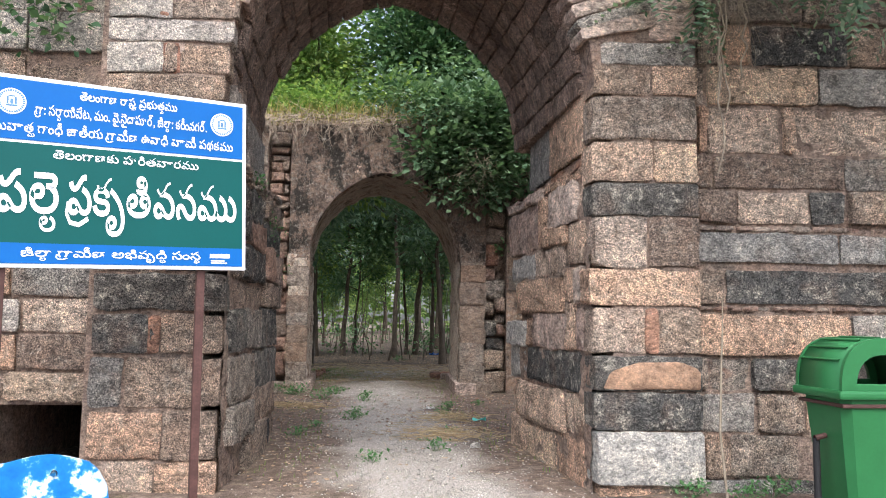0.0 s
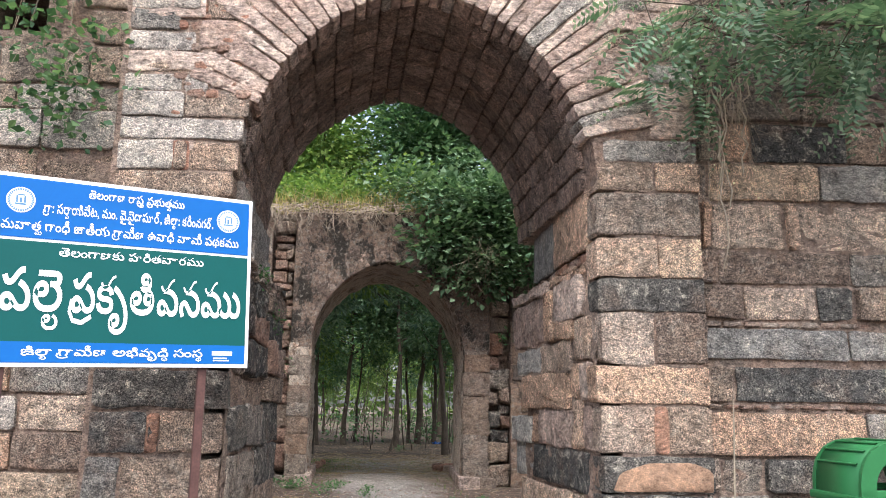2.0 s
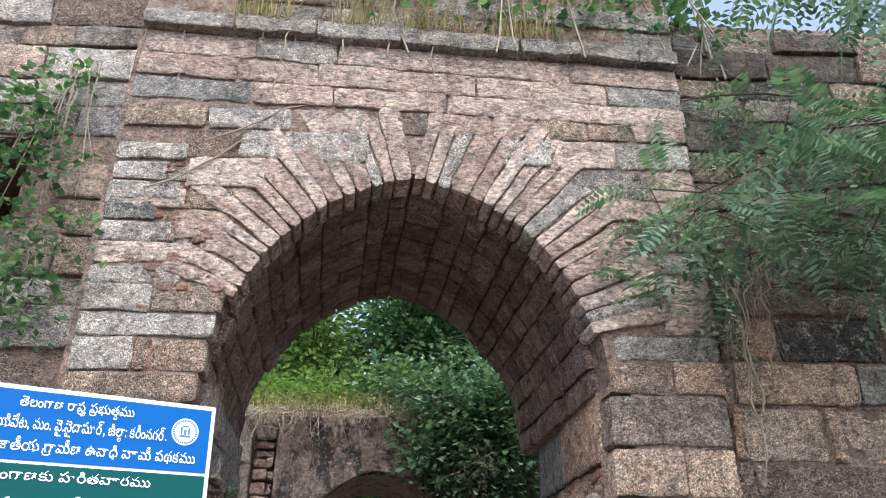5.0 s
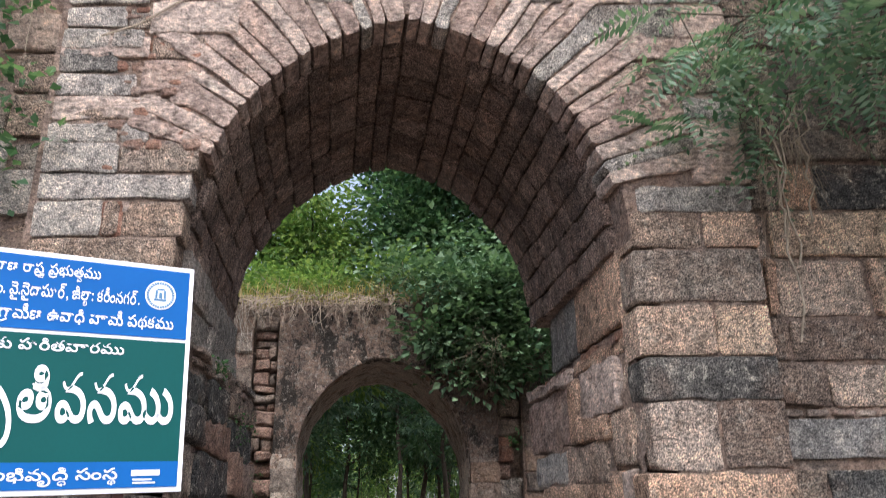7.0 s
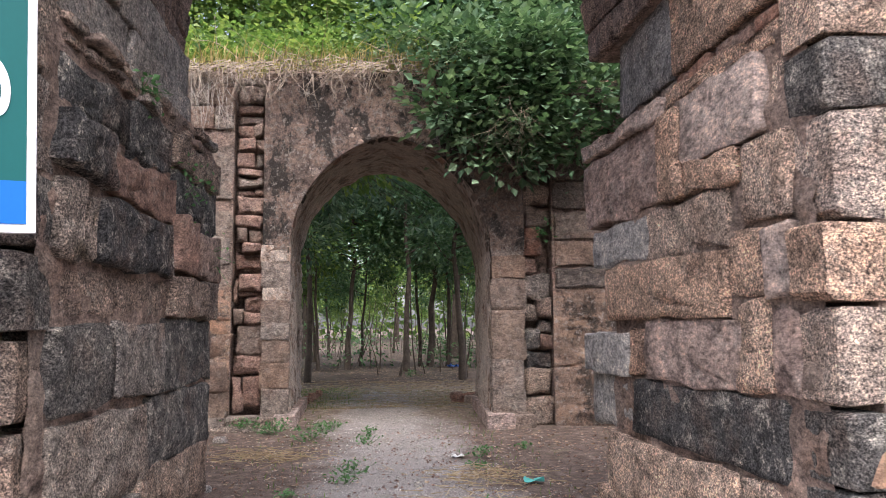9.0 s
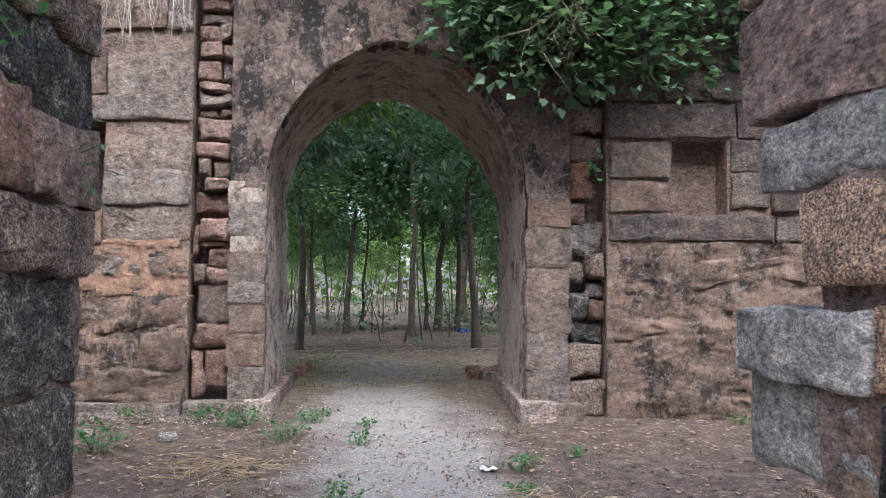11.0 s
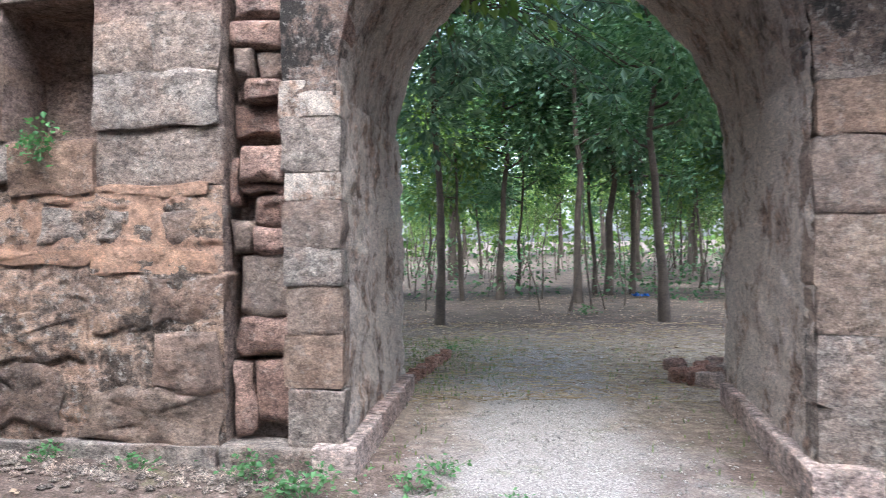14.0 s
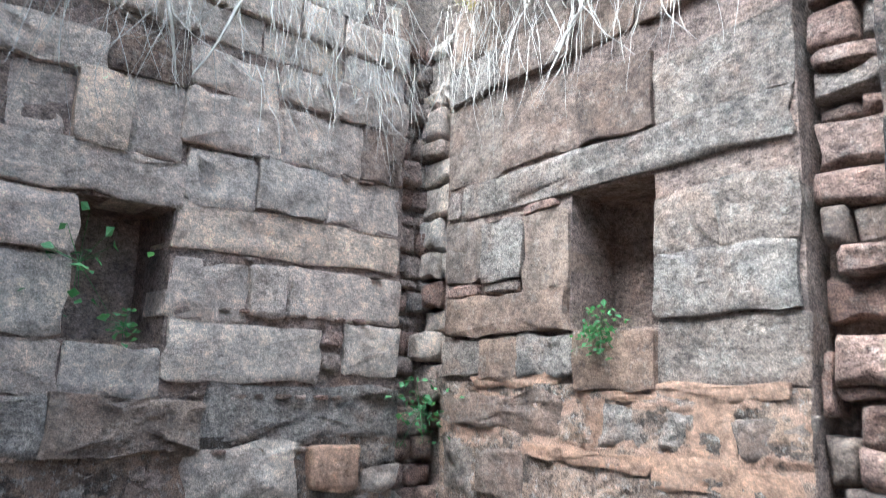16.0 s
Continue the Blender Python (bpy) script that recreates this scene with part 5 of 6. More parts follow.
def growth():
    rng = random.Random(301)
    r = np.random.RandomState(301)
    # creeper over the right shoulder of the inner arch
    c = []
    for _ in range(105):
        x = rng.gauss(2.45, 0.5)
        low = 3.3 + abs(x - 2.4) * 0.8 + 0.35 * rng.random()
        c.append(((x, INNER - T * x - rng.uniform(0.1, 0.55), rng.uniform(low, 5.5)), rng.uniform(0.7, 1.1)))
    for _ in range(60):
        x = rng.uniform(2.8, 6.8)
        c.append(((x, INNER - T * x - rng.uniform(0.05, 0.4), rng.uniform(3.7 + 0.35 * math.sin(x * 3), 5.4)), rng.uniform(0.7, 1.1)))
    for _ in range(90):
        x = rng.uniform(0.7, 6.5)
        c.append(((x, INNER + 0.4 - T * x + rng.uniform(-0.2, 1.6), rng.uniform(4.95, 6.4)), rng.uniform(0.9, 1.5)))
    twigs = []
    for _ in range(45):
        p = (2.5 + rng.gauss(0, 0.16), INNER - T * 2.3 - 0.72, 4.15 + rng.gauss(0, 0.18))
        twigs.append(tube(*limb(rng, p, (rng.gauss(0, 0.6), -0.2, -0.8), rng.uniform(0.3, 0.7), 0.005, 5, 0.3), 3))
    bush("creeper", "dense dark green creeper hanging over the inner arch", clumps(302, c, 52, 0.23), 302, 0.15, LEAF_CREEPER, 0.34, twigs, (0, -0.7, 0))
    # dry stems and roots over the top edge of the inner wall
    geos = []
    for _ in range(520):
        x = rng.uniform(-4.0, 1.6)
        geos.append(tube(*limb(rng, (x, INNER - T * x - rng.uniform(0, 0.15), 5.08 + rng.uniform(-0.1, 0.1)), (rng.gauss(0, 0.9), -0.6, rng.uniform(-1.0, 0.3)), rng.uniform(0.25, 0.9), 0.008, 6, 0.4, -0.15), 3))
    tagged(new("dry_stems", mesh("dry_stems", *join(*geos), TWIG)), "tangle of dry stems and roots along a wall top", "dry stems", kind="stuff")
    blades(303, [(x, INNER - T * x + rng.uniform(-0.15, 1.1), 5.02) for x in [rng.uniform(-4.2, 2.0) for _ in range(3000)]], 0.42, 0.008, GRASS, "grass", "tall dry and green grass growing on the wall top", "grass")
    c = [((x, INNER - T * x + rng.uniform(0.5, 2.0), 5.3 + rng.uniform(0, 0.7)), rng.uniform(0.7, 1.3)) for x in [rng.uniform(-3.6, 1.8) for _ in range(70)]]
    bush("bush", "sunlit yellow-green bush growing on the inner wall", clumps(304, c, 90, 0.24), 304, 0.1, LEAF_FRESH)
    # roots down the court wall
    geos = []
    for _ in range(300):
        y = rng.uniform(11.0, 14.4)
        geos.append(tube(*limb(rng, (-4.54 + rng.uniform(0, 0.1), y, rng.uniform(4.1, 5.2)), (0.15, rng.gauss(0, 0.5), -1), rng.uniform(0.4, 1.2), rng.uniform(0.002, 0.0045), 9, 0.3, -0.05), 3))
    for _ in range(200):
        x = rng.uniform(-4.4, -1.3)
        geos.append(tube(*limb(rng, (x, INNER - T * x - rng.uniform(0.02, 0.12), rng.uniform(4.4, 5.2)), (rng.gauss(0, 0.35), -0.05, -1), rng.uniform(0.3, 0.9), rng.uniform(0.003, 0.006), 8, 0.22, -0.05), 3))
    for p, d, L in (((-4.5, 12.0, 4.8), (0.1, 0.55, -0.9), 1.5), ((-4.5, 12.9, 4.9), (0.1, -0.5, -0.8), 1.3), ((-3.2, 14.4, 4.7), (0.8, -0.1, 0.5), 1.2), ((-2.9, 14.35, 4.2), (0.8, -0.05, 0.7), 1.2)):
        geos.append(tube(*limb(rng, p, d, L, 0.02, 9, 0.15, 0), 5))
    tagged(new("dry_roots", mesh("dry_roots", *join(*geos), ROOT)), "pale dry roots hanging down the court wall", "roots", kind="stuff")
    # plants in joints: (centre, number, spread, leaf)
    plants = [((-4.5, 11.85, 2.55), 26, 0.15, 0.085), ((-4.5, 12.15, 2.2), 26, 0.06, 0.06), ((-2.56, 14.36, 2.24), 150, 0.075, 0.045), ((-4.36, 14.45, 1.7), 90, 0.12, 0.055), ((-4.0, 13.75, 0.32), 190, 0.14, 0.05), ((-4.3, 14.3, 0.42), 130, 0.12, 0.05),
              ((-0.72, 8.4, 2.35), 120, 0.09, 0.035), ((-0.80, 7.7, 2.72), 50, 0.06, 0.04), ((-0.66, 9.0, 1.95), 60, 0.08, 0.03), ((2.95, 13.72, 2.7), 18, 0.07, 0.09)]
    for i, (p, n, s, leaf) in enumerate(plants):
        q = np.asarray(p) + r.normal(size=(n, 3)) * s
        ob = thing("wall_plant", "small green plant rooted in a wall joint", "plant", group="plants in the wall joints")
        part("leaves", mesh("leaves", *leaf_geo(q, 310 + i, leaf, 0.4), LEAF_WEED), ob)
        part("stem", mesh("stem", *join(*[tube([p, k], [0.003, 0.0015], 3) for k in q[:14]]), LEAF_WEED), ob)
    # vines at the left of the outer arch
    c = []
    for _ in range(46):
        z = rng.uniform(3.55, 6.2)
        c.append(((-2.35 - 0.16 * (z - 3.5) + rng.gauss(0, 0.22), FRONT + 0.25 - 0.13 + 0.0, z), rng.uniform(0.4, 0.9)))
    twigs = [tube(*limb(rng, (-2.4 + rng.gauss(0, 0.2), FRONT + 0.3, 6.4), (rng.gauss(0, 0.1), -0.03, -1), rng.uniform(1.5, 2.8), 0.008, 10, 0.12, 0), 3) for _ in range(9)]
    bush("vine", "green vine climbing over the side wall", clumps(321, c, 40, 0.14), 321, 0.085, LEAF_MID, 0.42, twigs, (0, -0.8, 0))
    # bushes and grass on the outer gate
    c = [((x, FRONT - S * x + rng.uniform(-0.05, 0.6), rng.uniform(6.95, 8.5)), rng.uniform(0.6, 1.2)) for x in [rng.choice((rng.uniform(-0.6, 3.6), rng.uniform(0.2, 3.4))) for _ in range(90)]]
    bush("bush", "green bush growing on top of the outer gate", clumps(322, c, 60, 0.22), 322, 0.1, LEAF_MID)
    c = [((x, FRONT - S * x + rng.uniform(0.2, 1.2), 7.5 + rng.uniform(0, 0.9)), rng.uniform(0.6, 1.2)) for x in [rng.uniform(-7, -2.2) for _ in range(50)]]
    bush("bush", "green bush growing on top of the side wall", clumps(323, c, 60, 0.22), 323, 0.1, LEAF_MID)
    blades(324, [(x, FRONT - 0.1 - S * x + rng.uniform(-0.05, 0.08), 6.8 - 0.06 * (x - 0.5)) for x in [rng.gauss(rng.choice((-0.9, 0.1, 0.7, 1.6)), 0.18) for _ in range(320)]], 0.32, 0.006, GRASS, "grass", "grass growing from the cornice", "grass")
    geos = []
    for x0, z0, x1, z1 in ((-1.6, 5.0, -0.2, 6.0), (-1.2, 5.5, 0.6, 6.5), (3.2, 4.4, 3.3, 3.2), (3.35, 4.4, 3.2, 3.4), (3.5, 4.5, 3.4, 3.5), (3.15, 4.3, 3.25, 2.7), (-0.6, 6.9, -0.7, 5.9), (0.8, 6.9, 0.7, 6.0)):
        pts = [(x0 + (x1 - x0) * i / 8 + rng.gauss(0, 0.03), FRONT - S * x0 - 0.05 - 0.03 * rng.random(), z0 + (z1 - z0) * i / 8 + rng.gauss(0, 0.02)) for i in range(9)]
        geos.append(tube(pts, [0.008] * 9, 4))
    for _ in range(70):
        x = rng.choice((rng.uniform(3.1, 3.5), rng.uniform(-2, 3)))
        geos.append(tube(*limb(rng, (x, FRONT - S * x - 0.02, rng.uniform(4.0, 4.6) if x > 3.05 else rng.uniform(6.7, 7.4)), (rng.gauss(0, 0.25), -0.04, -1), rng.uniform(0.4, 1.2), 0.004, 8, 0.2, -0.03), 3))
    tagged(new("dry_stems", mesh("dry_stems", *join(*geos), TWIG)), "dry creeper stems on the gate wall", "dry stems", kind="stuff")
    # cane leaning by the right bay
    pts = [(3.16, 5.92, -0.02), (3.14, 5.98, 0.5), (3.17, 6.0, 1.0), (3.2, 6.02, 1.35), (3.21, 6.03, 1.6)]
    tagged(new("dry_cane", mesh("dry_cane", *tube(pts, [0.011, 0.01, 0.009, 0.006, 0.003], 6), TWIG, True)), "thin dry cane leaning on the gate wall", "cane")


growth()


# ---- on the ground ----
def floor_height(x, y):
    z = 0.05 * noise.noise((x * 0.7, y * 0.7, 0)) + 0.02 * noise.noise((x * 2.5, y * 2.5, 5))
    z += 0.10 * max(0, min(1, (y - 10) / 4)) if y < 17 else 0.1
    if 9.3 < y < 15 and x < -0.8:
        z += 0.12 * min(1, (-0.8 - x) / 3.0) * min(1, (y - 9.3) / 3)
    return z - 0.02


def chips(seed, spots, lo, hi, material, name, label, category):
    """Small broken stones, each a squashed irregular octahedron."""
    rng = random.Random(seed)
    v, f = [], []
    for x, y in spots:
        s = rng.uniform(lo, hi)
        z = floor_height(x, y) + s * 0.2
        o = len(v)
        a = rng.uniform(0, 6.28)
        for dx, dy, dz in ((1, 0, 0), (0, 1, 0), (-1, 0, 0), (0, -1, 0), (0, 0, 0.7), (0, 0, -0.7)):
            k = rng.uniform(0.6, 1.2) * s
            v.append((x + (dx * math.cos(a) - dy * math.sin(a)) * k, y + (dx * math.sin(a) + dy * math.cos(a)) * k, z + dz * k))
        f += [(o, o + 1, o + 4), (o + 1, o + 2, o + 4), (o + 2, o + 3, o + 4), (o + 3, o, o + 4), (o + 1, o, o + 5), (o + 2, o + 1, o + 5), (o + 3, o + 2, o + 5), (o, o + 3, o + 5)]
    return tagged(new(name, mesh(name, v, f, material)), label, category, kind="stuff")


def litter():
    rng = random.Random(401)
    U = rng.uniform
    chips(402, [(rng.gauss(0.9, 0.75), U(3, 20)) for _ in range(9000)], 0.005, 0.014, PALE, "gravel", "grey gravel trodden into the path", "gravel")
    chips(403, [(U(-4, 6.8), U(9.3, 13.6)) for _ in range(3500)] + [(U(-6, 8), U(16.6, 24)) for _ in range(2500)], 0.006, 0.02, RUBBLE, "pebbles", "reddish pebbles on bare earth", "pebbles")
    chips(404, [(U(-3.6, -0.7), INNER + T * 2 + rng.gauss(-0.35, 0.16)) for _ in range(500)], 0.012, 0.05, STONE, "stone_chips", "loose broken stone chips at the foot of a wall", "stones")
    # fallen leaves
    pts = [(x, y, floor_height(x, y) + 0.012) for x, y in [(U(-4, 6.8), U(6.6, 13.6)) for _ in range(4200)] + [(U(-6, 9), U(16.4, 24)) for _ in range(3000)] + [(U(-14, 16), U(24, 44)) for _ in range(6000)] + [(U(-8, 10), U(19, 30)) for _ in range(7000)]]
    pts = [p for p in pts if abs(p[0] - 0.9) > 0.9 or p[1] > 22 or rng.random() < 0.2]
    v, f = leaf_geo(pts, 405, 0.055, 0.35, 0.0)
    v = [(a, b, c if i % 4 == 0 else pts[i // 4][2] + 0.35 * (c - pts[i // 4][2])) for i, (a, b, c) in enumerate(v)]
    tagged(new("fallen_leaves", mesh("fallen_leaves", v, f, LITTER)), "dry brown leaves scattered over the ground", "leaves", kind="stuff")
    # straw heaps
    for x, y, n, s in ((-0.52, 12.1, 260, 0.3), (1.42, 9.6, 520, 0.32), (1.6, 10.7, 260, 0.25)):
        geo = []
        for _ in range(n):
            p = Vector((x + rng.gauss(0, s), y + rng.gauss(0, s * 0.8), 0))
            p.z = floor_height(p.x, p.y) + U(0.0, 0.07)
            a = U(0, 6.28)
            q = p + Vector((math.cos(a), math.sin(a), U(-0.15, 0.15))) * U(0.06, 0.2)
            geo.append(tube([p, q], [0.0035, 0.002], 3))
        tagged(new("straw", mesh("straw", *join(*geo), STRAW)), "heap of dry straw on the ground", "straw", kind="stuff")
    # dry stalks strewn beyond the inner arch
    geo = []
    for _ in range(2600):
        p = Vector((rng.gauss(0.7, 1.9), 16.3 + 6.5 * rng.random() ** 1.3, 0))
        p.z = floor_height(p.x, p.y) + U(0.004, 0.03)
        a = U(0, 6.28)
        geo.append(tube([p, p + Vector((math.cos(a), math.sin(a), U(-0.08, 0.1))) * U(0.06, 0.24)], [0.004, 0.002], 3))
    tagged(new("dry_stalks", mesh("dry_stalks", *join(*geo), STRAW)), "dry pale stalks strewn over trodden earth", "stalks", kind="stuff")
    # green weeds
    spots = [(-1.64, 12.6, 1.6), (-0.6, 13.75, 1.3), (0.53, 12.86, 0.8), (-0.15, 13.1, 1.2), (-1.03, 14.0, 1.1), (-0.7, 13.7, 0.8), (-1.8, 14.1, 0.7), (-2.46, 14.2, 0.7), (-2.04, 12.98, 0.9), (-2.52, 12.73, 0.9), (-2.4, 12.0, 1.4), (-2.1, 11.5, 1.2), (0.35, 11.2, 0.9), (0.3, 10.7, 0.8), (1.75, 11.9, 0.8), (1.6, 11.2, 0.6), (4.4, 13.4, 0.8), (3.9, 10.8, 0.9), (1.1, 8.2, 0.9), (0.6, 13.6, 0.6),
             (0.15, 14.2, 0.7), (1.5, 9.8, 0.5), (-0.2, 10.2, 0.6), (2.9, 6.0, 1.0), (3.6, 5.95, 1.1), (3.3, 5.9, 0.7), (0.4, 7.6, 0.7), (-0.4, 9.6, 0.8), (2.3, 12.2, 0.5), (0.0, 13.9, 0.8), (-3.0, 14.1, 0.6), (2.0, 24.0, 1.2), (-0.2, 19.5, 0.6)]
    for i, (x, y, k) in enumerate(spots):
        z = floor_height(x, y)
        p = [(x + rng.gauss(0, 0.09 * k), y + rng.gauss(0, 0.09 * k), z + U(0.02, 0.14) * k) for _ in range(int(80 * k))]
        stems = [tube([(x + rng.gauss(0, 0.03), y + rng.gauss(0, 0.03), z - 0.02), q], [0.003, 0.002], 3) for q in p[:10]]
        ob = thing("weed", "small green weed growing from bare earth", "weed", group="weeds on the ground")
        part("leaves", mesh("leaves", *leaf_geo(p, 420 + i, 0.042 * (0.7 + 0.3 * k), 0.36, -0.2), LEAF_WEED), ob)
        part("stem", mesh("stem", *join(*stems), LEAF_MID), ob)
    blades(440, [(x, y, floor_height(x, y)) for x, y in [(rng.choice((-0.35, 2.0)) + rng.gauss(0, 0.3), U(7, 20)) for _ in range(700)] + [(rng.gauss(-0.3, 0.6), U(16.5, 21)) for _ in range(1500)]], 0.06, 0.004, LEAF_FRESH, "grass", "short sparse grass on the path", "grass")
    # row of bricks and broken stones beyond the arch
    for i in range(9):
        t = i / 8
        bm = bmesh.new()
        box_bm(bm, (-0.055, -0.11, -0.06), (0.055, 0.11, 0.07), 0.012)
        ob = new("brick", bm_mesh("brick", bm, BRICK))
        ob.matrix_basis = pose(-0.5 + 0.28 * t, 17.0 + 1.9 * t, 0.12 + rng.gauss(0, 0.015), rng.gauss(0, 8), rng.gauss(0, 6), -8 + rng.gauss(0, 7))
        tagged(ob, "red brick set on edge along the path", "brick", group="bricks edging the path")
    for i in range(14):
        x, y = 2.55 + rng.gauss(0.15, 0.22), 17.0 + U(0, 1.4)
        s = U(0.07, 0.16)
        q = [(-s, -s * 0.7), (s, -s * 0.7), (s * 0.9, s * 0.7), (-s * 0.9, s * 0.7)]
        v, f = stone_geo(q, lambda a, b, d: (a, b, d), rng, s * 0.8, 0.05, s * 0.3, s * 0.08)
        ob = new("loose_stone", mesh("loose_stone", v, f, RUBBLE if i % 3 else BRICK, True))
        ob.matrix_basis = pose(x, y, floor_height(x, y) + 0.03, U(-15, 15), U(-15, 15), U(0, 360))
        tagged(ob, "broken stone lying beside the path", "stone", group="broken stones by the path")
    for x, y, s, mt in ((0.95, 10.5, 0.06, PALE), (-0.9, 10.55, 0.05, PALE), (-1.2, 13.15, 0.1, GREY), (-1.9, 13.2, 0.08, GREY), (1.6, 8.6, 0.07, PALE)):
        v, f = stone_geo([(-s, -s * 0.6), (s, -s * 0.7), (s * 0.8, s * 0.7), (-s * 0.9, s * 0.6)], lambda a, b, d: (a, b, d), rng, s * 0.5, 0.03, s * 0.3, s * 0.08)
        ob = new("loose_stone", mesh("loose_stone", v, f, mt, True))
        ob.matrix_basis = pose(x, y, floor_height(x, y) + 0.02, U(-10, 10), U(-10, 10), U(0, 360))
        tagged(ob, "pale loose stone on bare earth", "stone")


litter()


def wrapper(x, y, s, material, label, seed):
    """A crumpled scrap of plastic film."""
    rng = random.Random(seed)
    v = [(s * (i / 5 - 0.5) + rng.gauss(0, s * 0.04), s * 0.7 * (j / 4 - 0.5) + rng.gauss(0, s * 0.04), 0.01 + abs(rng.gauss(0, s * 0.14))) for j in range(5) for i in range(6)]
    f = [(j * 6 + i, j * 6 + i + 1, j * 6 + i + 7, j * 6 + i + 6) for j in range(4) for i in range(5)]
    ob = new("plastic_wrapper", mesh("plastic_wrapper", v, f, material))
    ob.matrix_basis = pose(x, y, floor_height(x, y) + 0.004, 0, 0, rng.uniform(0, 360))
    tagged(ob, label, "litter")


TEAL = plain("teal_film", (0.10, 0.42, 0.38), 0.35, 0.1)
BLUE = plain("blue_film", (0.03, 0.12, 0.45), 0.35, 0.1)
PAPER = plain("grey_film", (0.62, 0.62, 0.60), 0.6, 0.1)
wrapper(2.0, 10.48, 0.18, TEAL, "crumpled pale teal plastic wrapper on the path", 1)
wrapper(-0.62, 17.3, 0.22, TEAL, "crumpled teal plastic wrapper beside the brick row", 2)
wrapper(3.75, 28.4, 0.35, BLUE, "crumpled blue plastic bag under the trees", 3)
wrapper(1.51, 11.9, 0.14, PAPER, "scrap of whitish paper on the path", 4)


# ---- signboard ----
def glyphs(body, size=1.0, bold=0.012):
    """Outline of some writing as flat triangles, at the origin."""
    c = bpy.data.curves.new("writing", "FONT")
    c.body, c.size, c.resolution_u = body, size, 3
    c.offset = bold * size
    ob = new("writing", c)
    me = bpy.data.meshes.new_from_object(ob.evaluated_get(bpy.context.evaluated_depsgraph_get()))
    v, f = [tuple(p.co) for p in me.vertices], [tuple(p.vertices) for p in me.polygons]
    bpy.data.objects.remove(ob)
    bpy.data.curves.remove(c)
    bpy.data.meshes.remove(me)
    return v, f


def without_tick(geo, top=0.52):
    """A letter cut off above its body, where a vowel sign takes the place of its tick."""
    bm = bmesh.new()
    vs = [bm.verts.new(p) for p in geo[0]]
    for q in geo[1]:
        bm.faces.new([vs[i] for i in q])
    bmesh.ops.bisect_plane(bm, geom=bm.verts[:] + bm.edges[:] + bm.faces[:], plane_co=(0, top, 0), plane_no=(0, 1, 0), clear_outer=True)
    bm.verts.index_update()
    out = [tuple(p.co) for p in bm.verts], [tuple(p.index for p in q.verts) for q in bm.faces]
    bm.free()
    return out


def telugu(text, bold=0.012):
    """A line of Telugu: letters side by side, joined consonants set small below."""
    parts, x, i = [], 0.0, 0
    while i < len(text):
        ch = text[i]
        if ch == " ":
            x += 0.28
            i += 1
            continue
        j, subs, signs = i + 1, [], ""
        while j < len(text) and (0x0C3E <= ord(text[j]) <= 0x0C56 or text[j] in "ంః"):
            if ord(text[j]) == 0x0C4D and j + 1 < len(text) and 0x0C15 <= ord(text[j + 1]) <= 0x0C39:
                subs.append(text[j + 1])
                j += 2
            else:
                signs += text[j]
                j += 1
        v, f = glyphs(ch, 1.0, bold)
        above = "".join(k for k in signs if 0x0C3E <= ord(k) <= 0x0C40 or 0x0C46 <= ord(k) <= 0x0C4D)
        if v and signs:
            far = max(a for a, b, c in v) - 0.01
            if above:
                v, f = without_tick((v, f))
            sv, sf = glyphs(signs, 1.0, bold)
            v, f = join((v, f), ([(a + far, b, 0) for a, b, c in sv], sf))
        if v:
            parts.append(([(a + x, b, 0) for a, b, c in v], f))
            wide = max(a for a, b, c in v) + 0.03
        else:
            wide = 0.3
        base = glyphs(ch)[0]
        mid = x + (max(a for a, b, c in base) if base else 0.3) * 0.5
        for k, s in enumerate(subs):
            if s == "ర":
                a0 = mid - 0.36
                pts = [(a0 + 0.05, 0.22), (a0, 0.0), (a0 + 0.1, -0.16), (a0 + 0.35, -0.2), (a0 + 0.62, -0.08)]
                sv, sf = [], []
                for n, (a, b) in enumerate(pts):
                    d = Vector((pts[min(n + 1, 4)][0] - pts[max(n - 1, 0)][0], pts[min(n + 1, 4)][1] - pts[max(n - 1, 0)][1])).normalized()
                    sv += [(a - d.y * 0.045, b + d.x * 0.045, 0), (a + d.y * 0.045, b - d.x * 0.045, 0)]
                    if n:
                        sf.append((2 * n - 2, 2 * n - 1, 2 * n + 1, 2 * n))
                parts.append((sv, sf))
            else:
                sv, sf = glyphs(s, 1.0, bold * 1.4)
                parts.append(([(mid - 0.1 + a * 0.55 + 0.3 * k, b * 0.5 - 0.32, 0) for a, b, c in sv], sf))
        x += wide
        i = j
    return join(*parts)


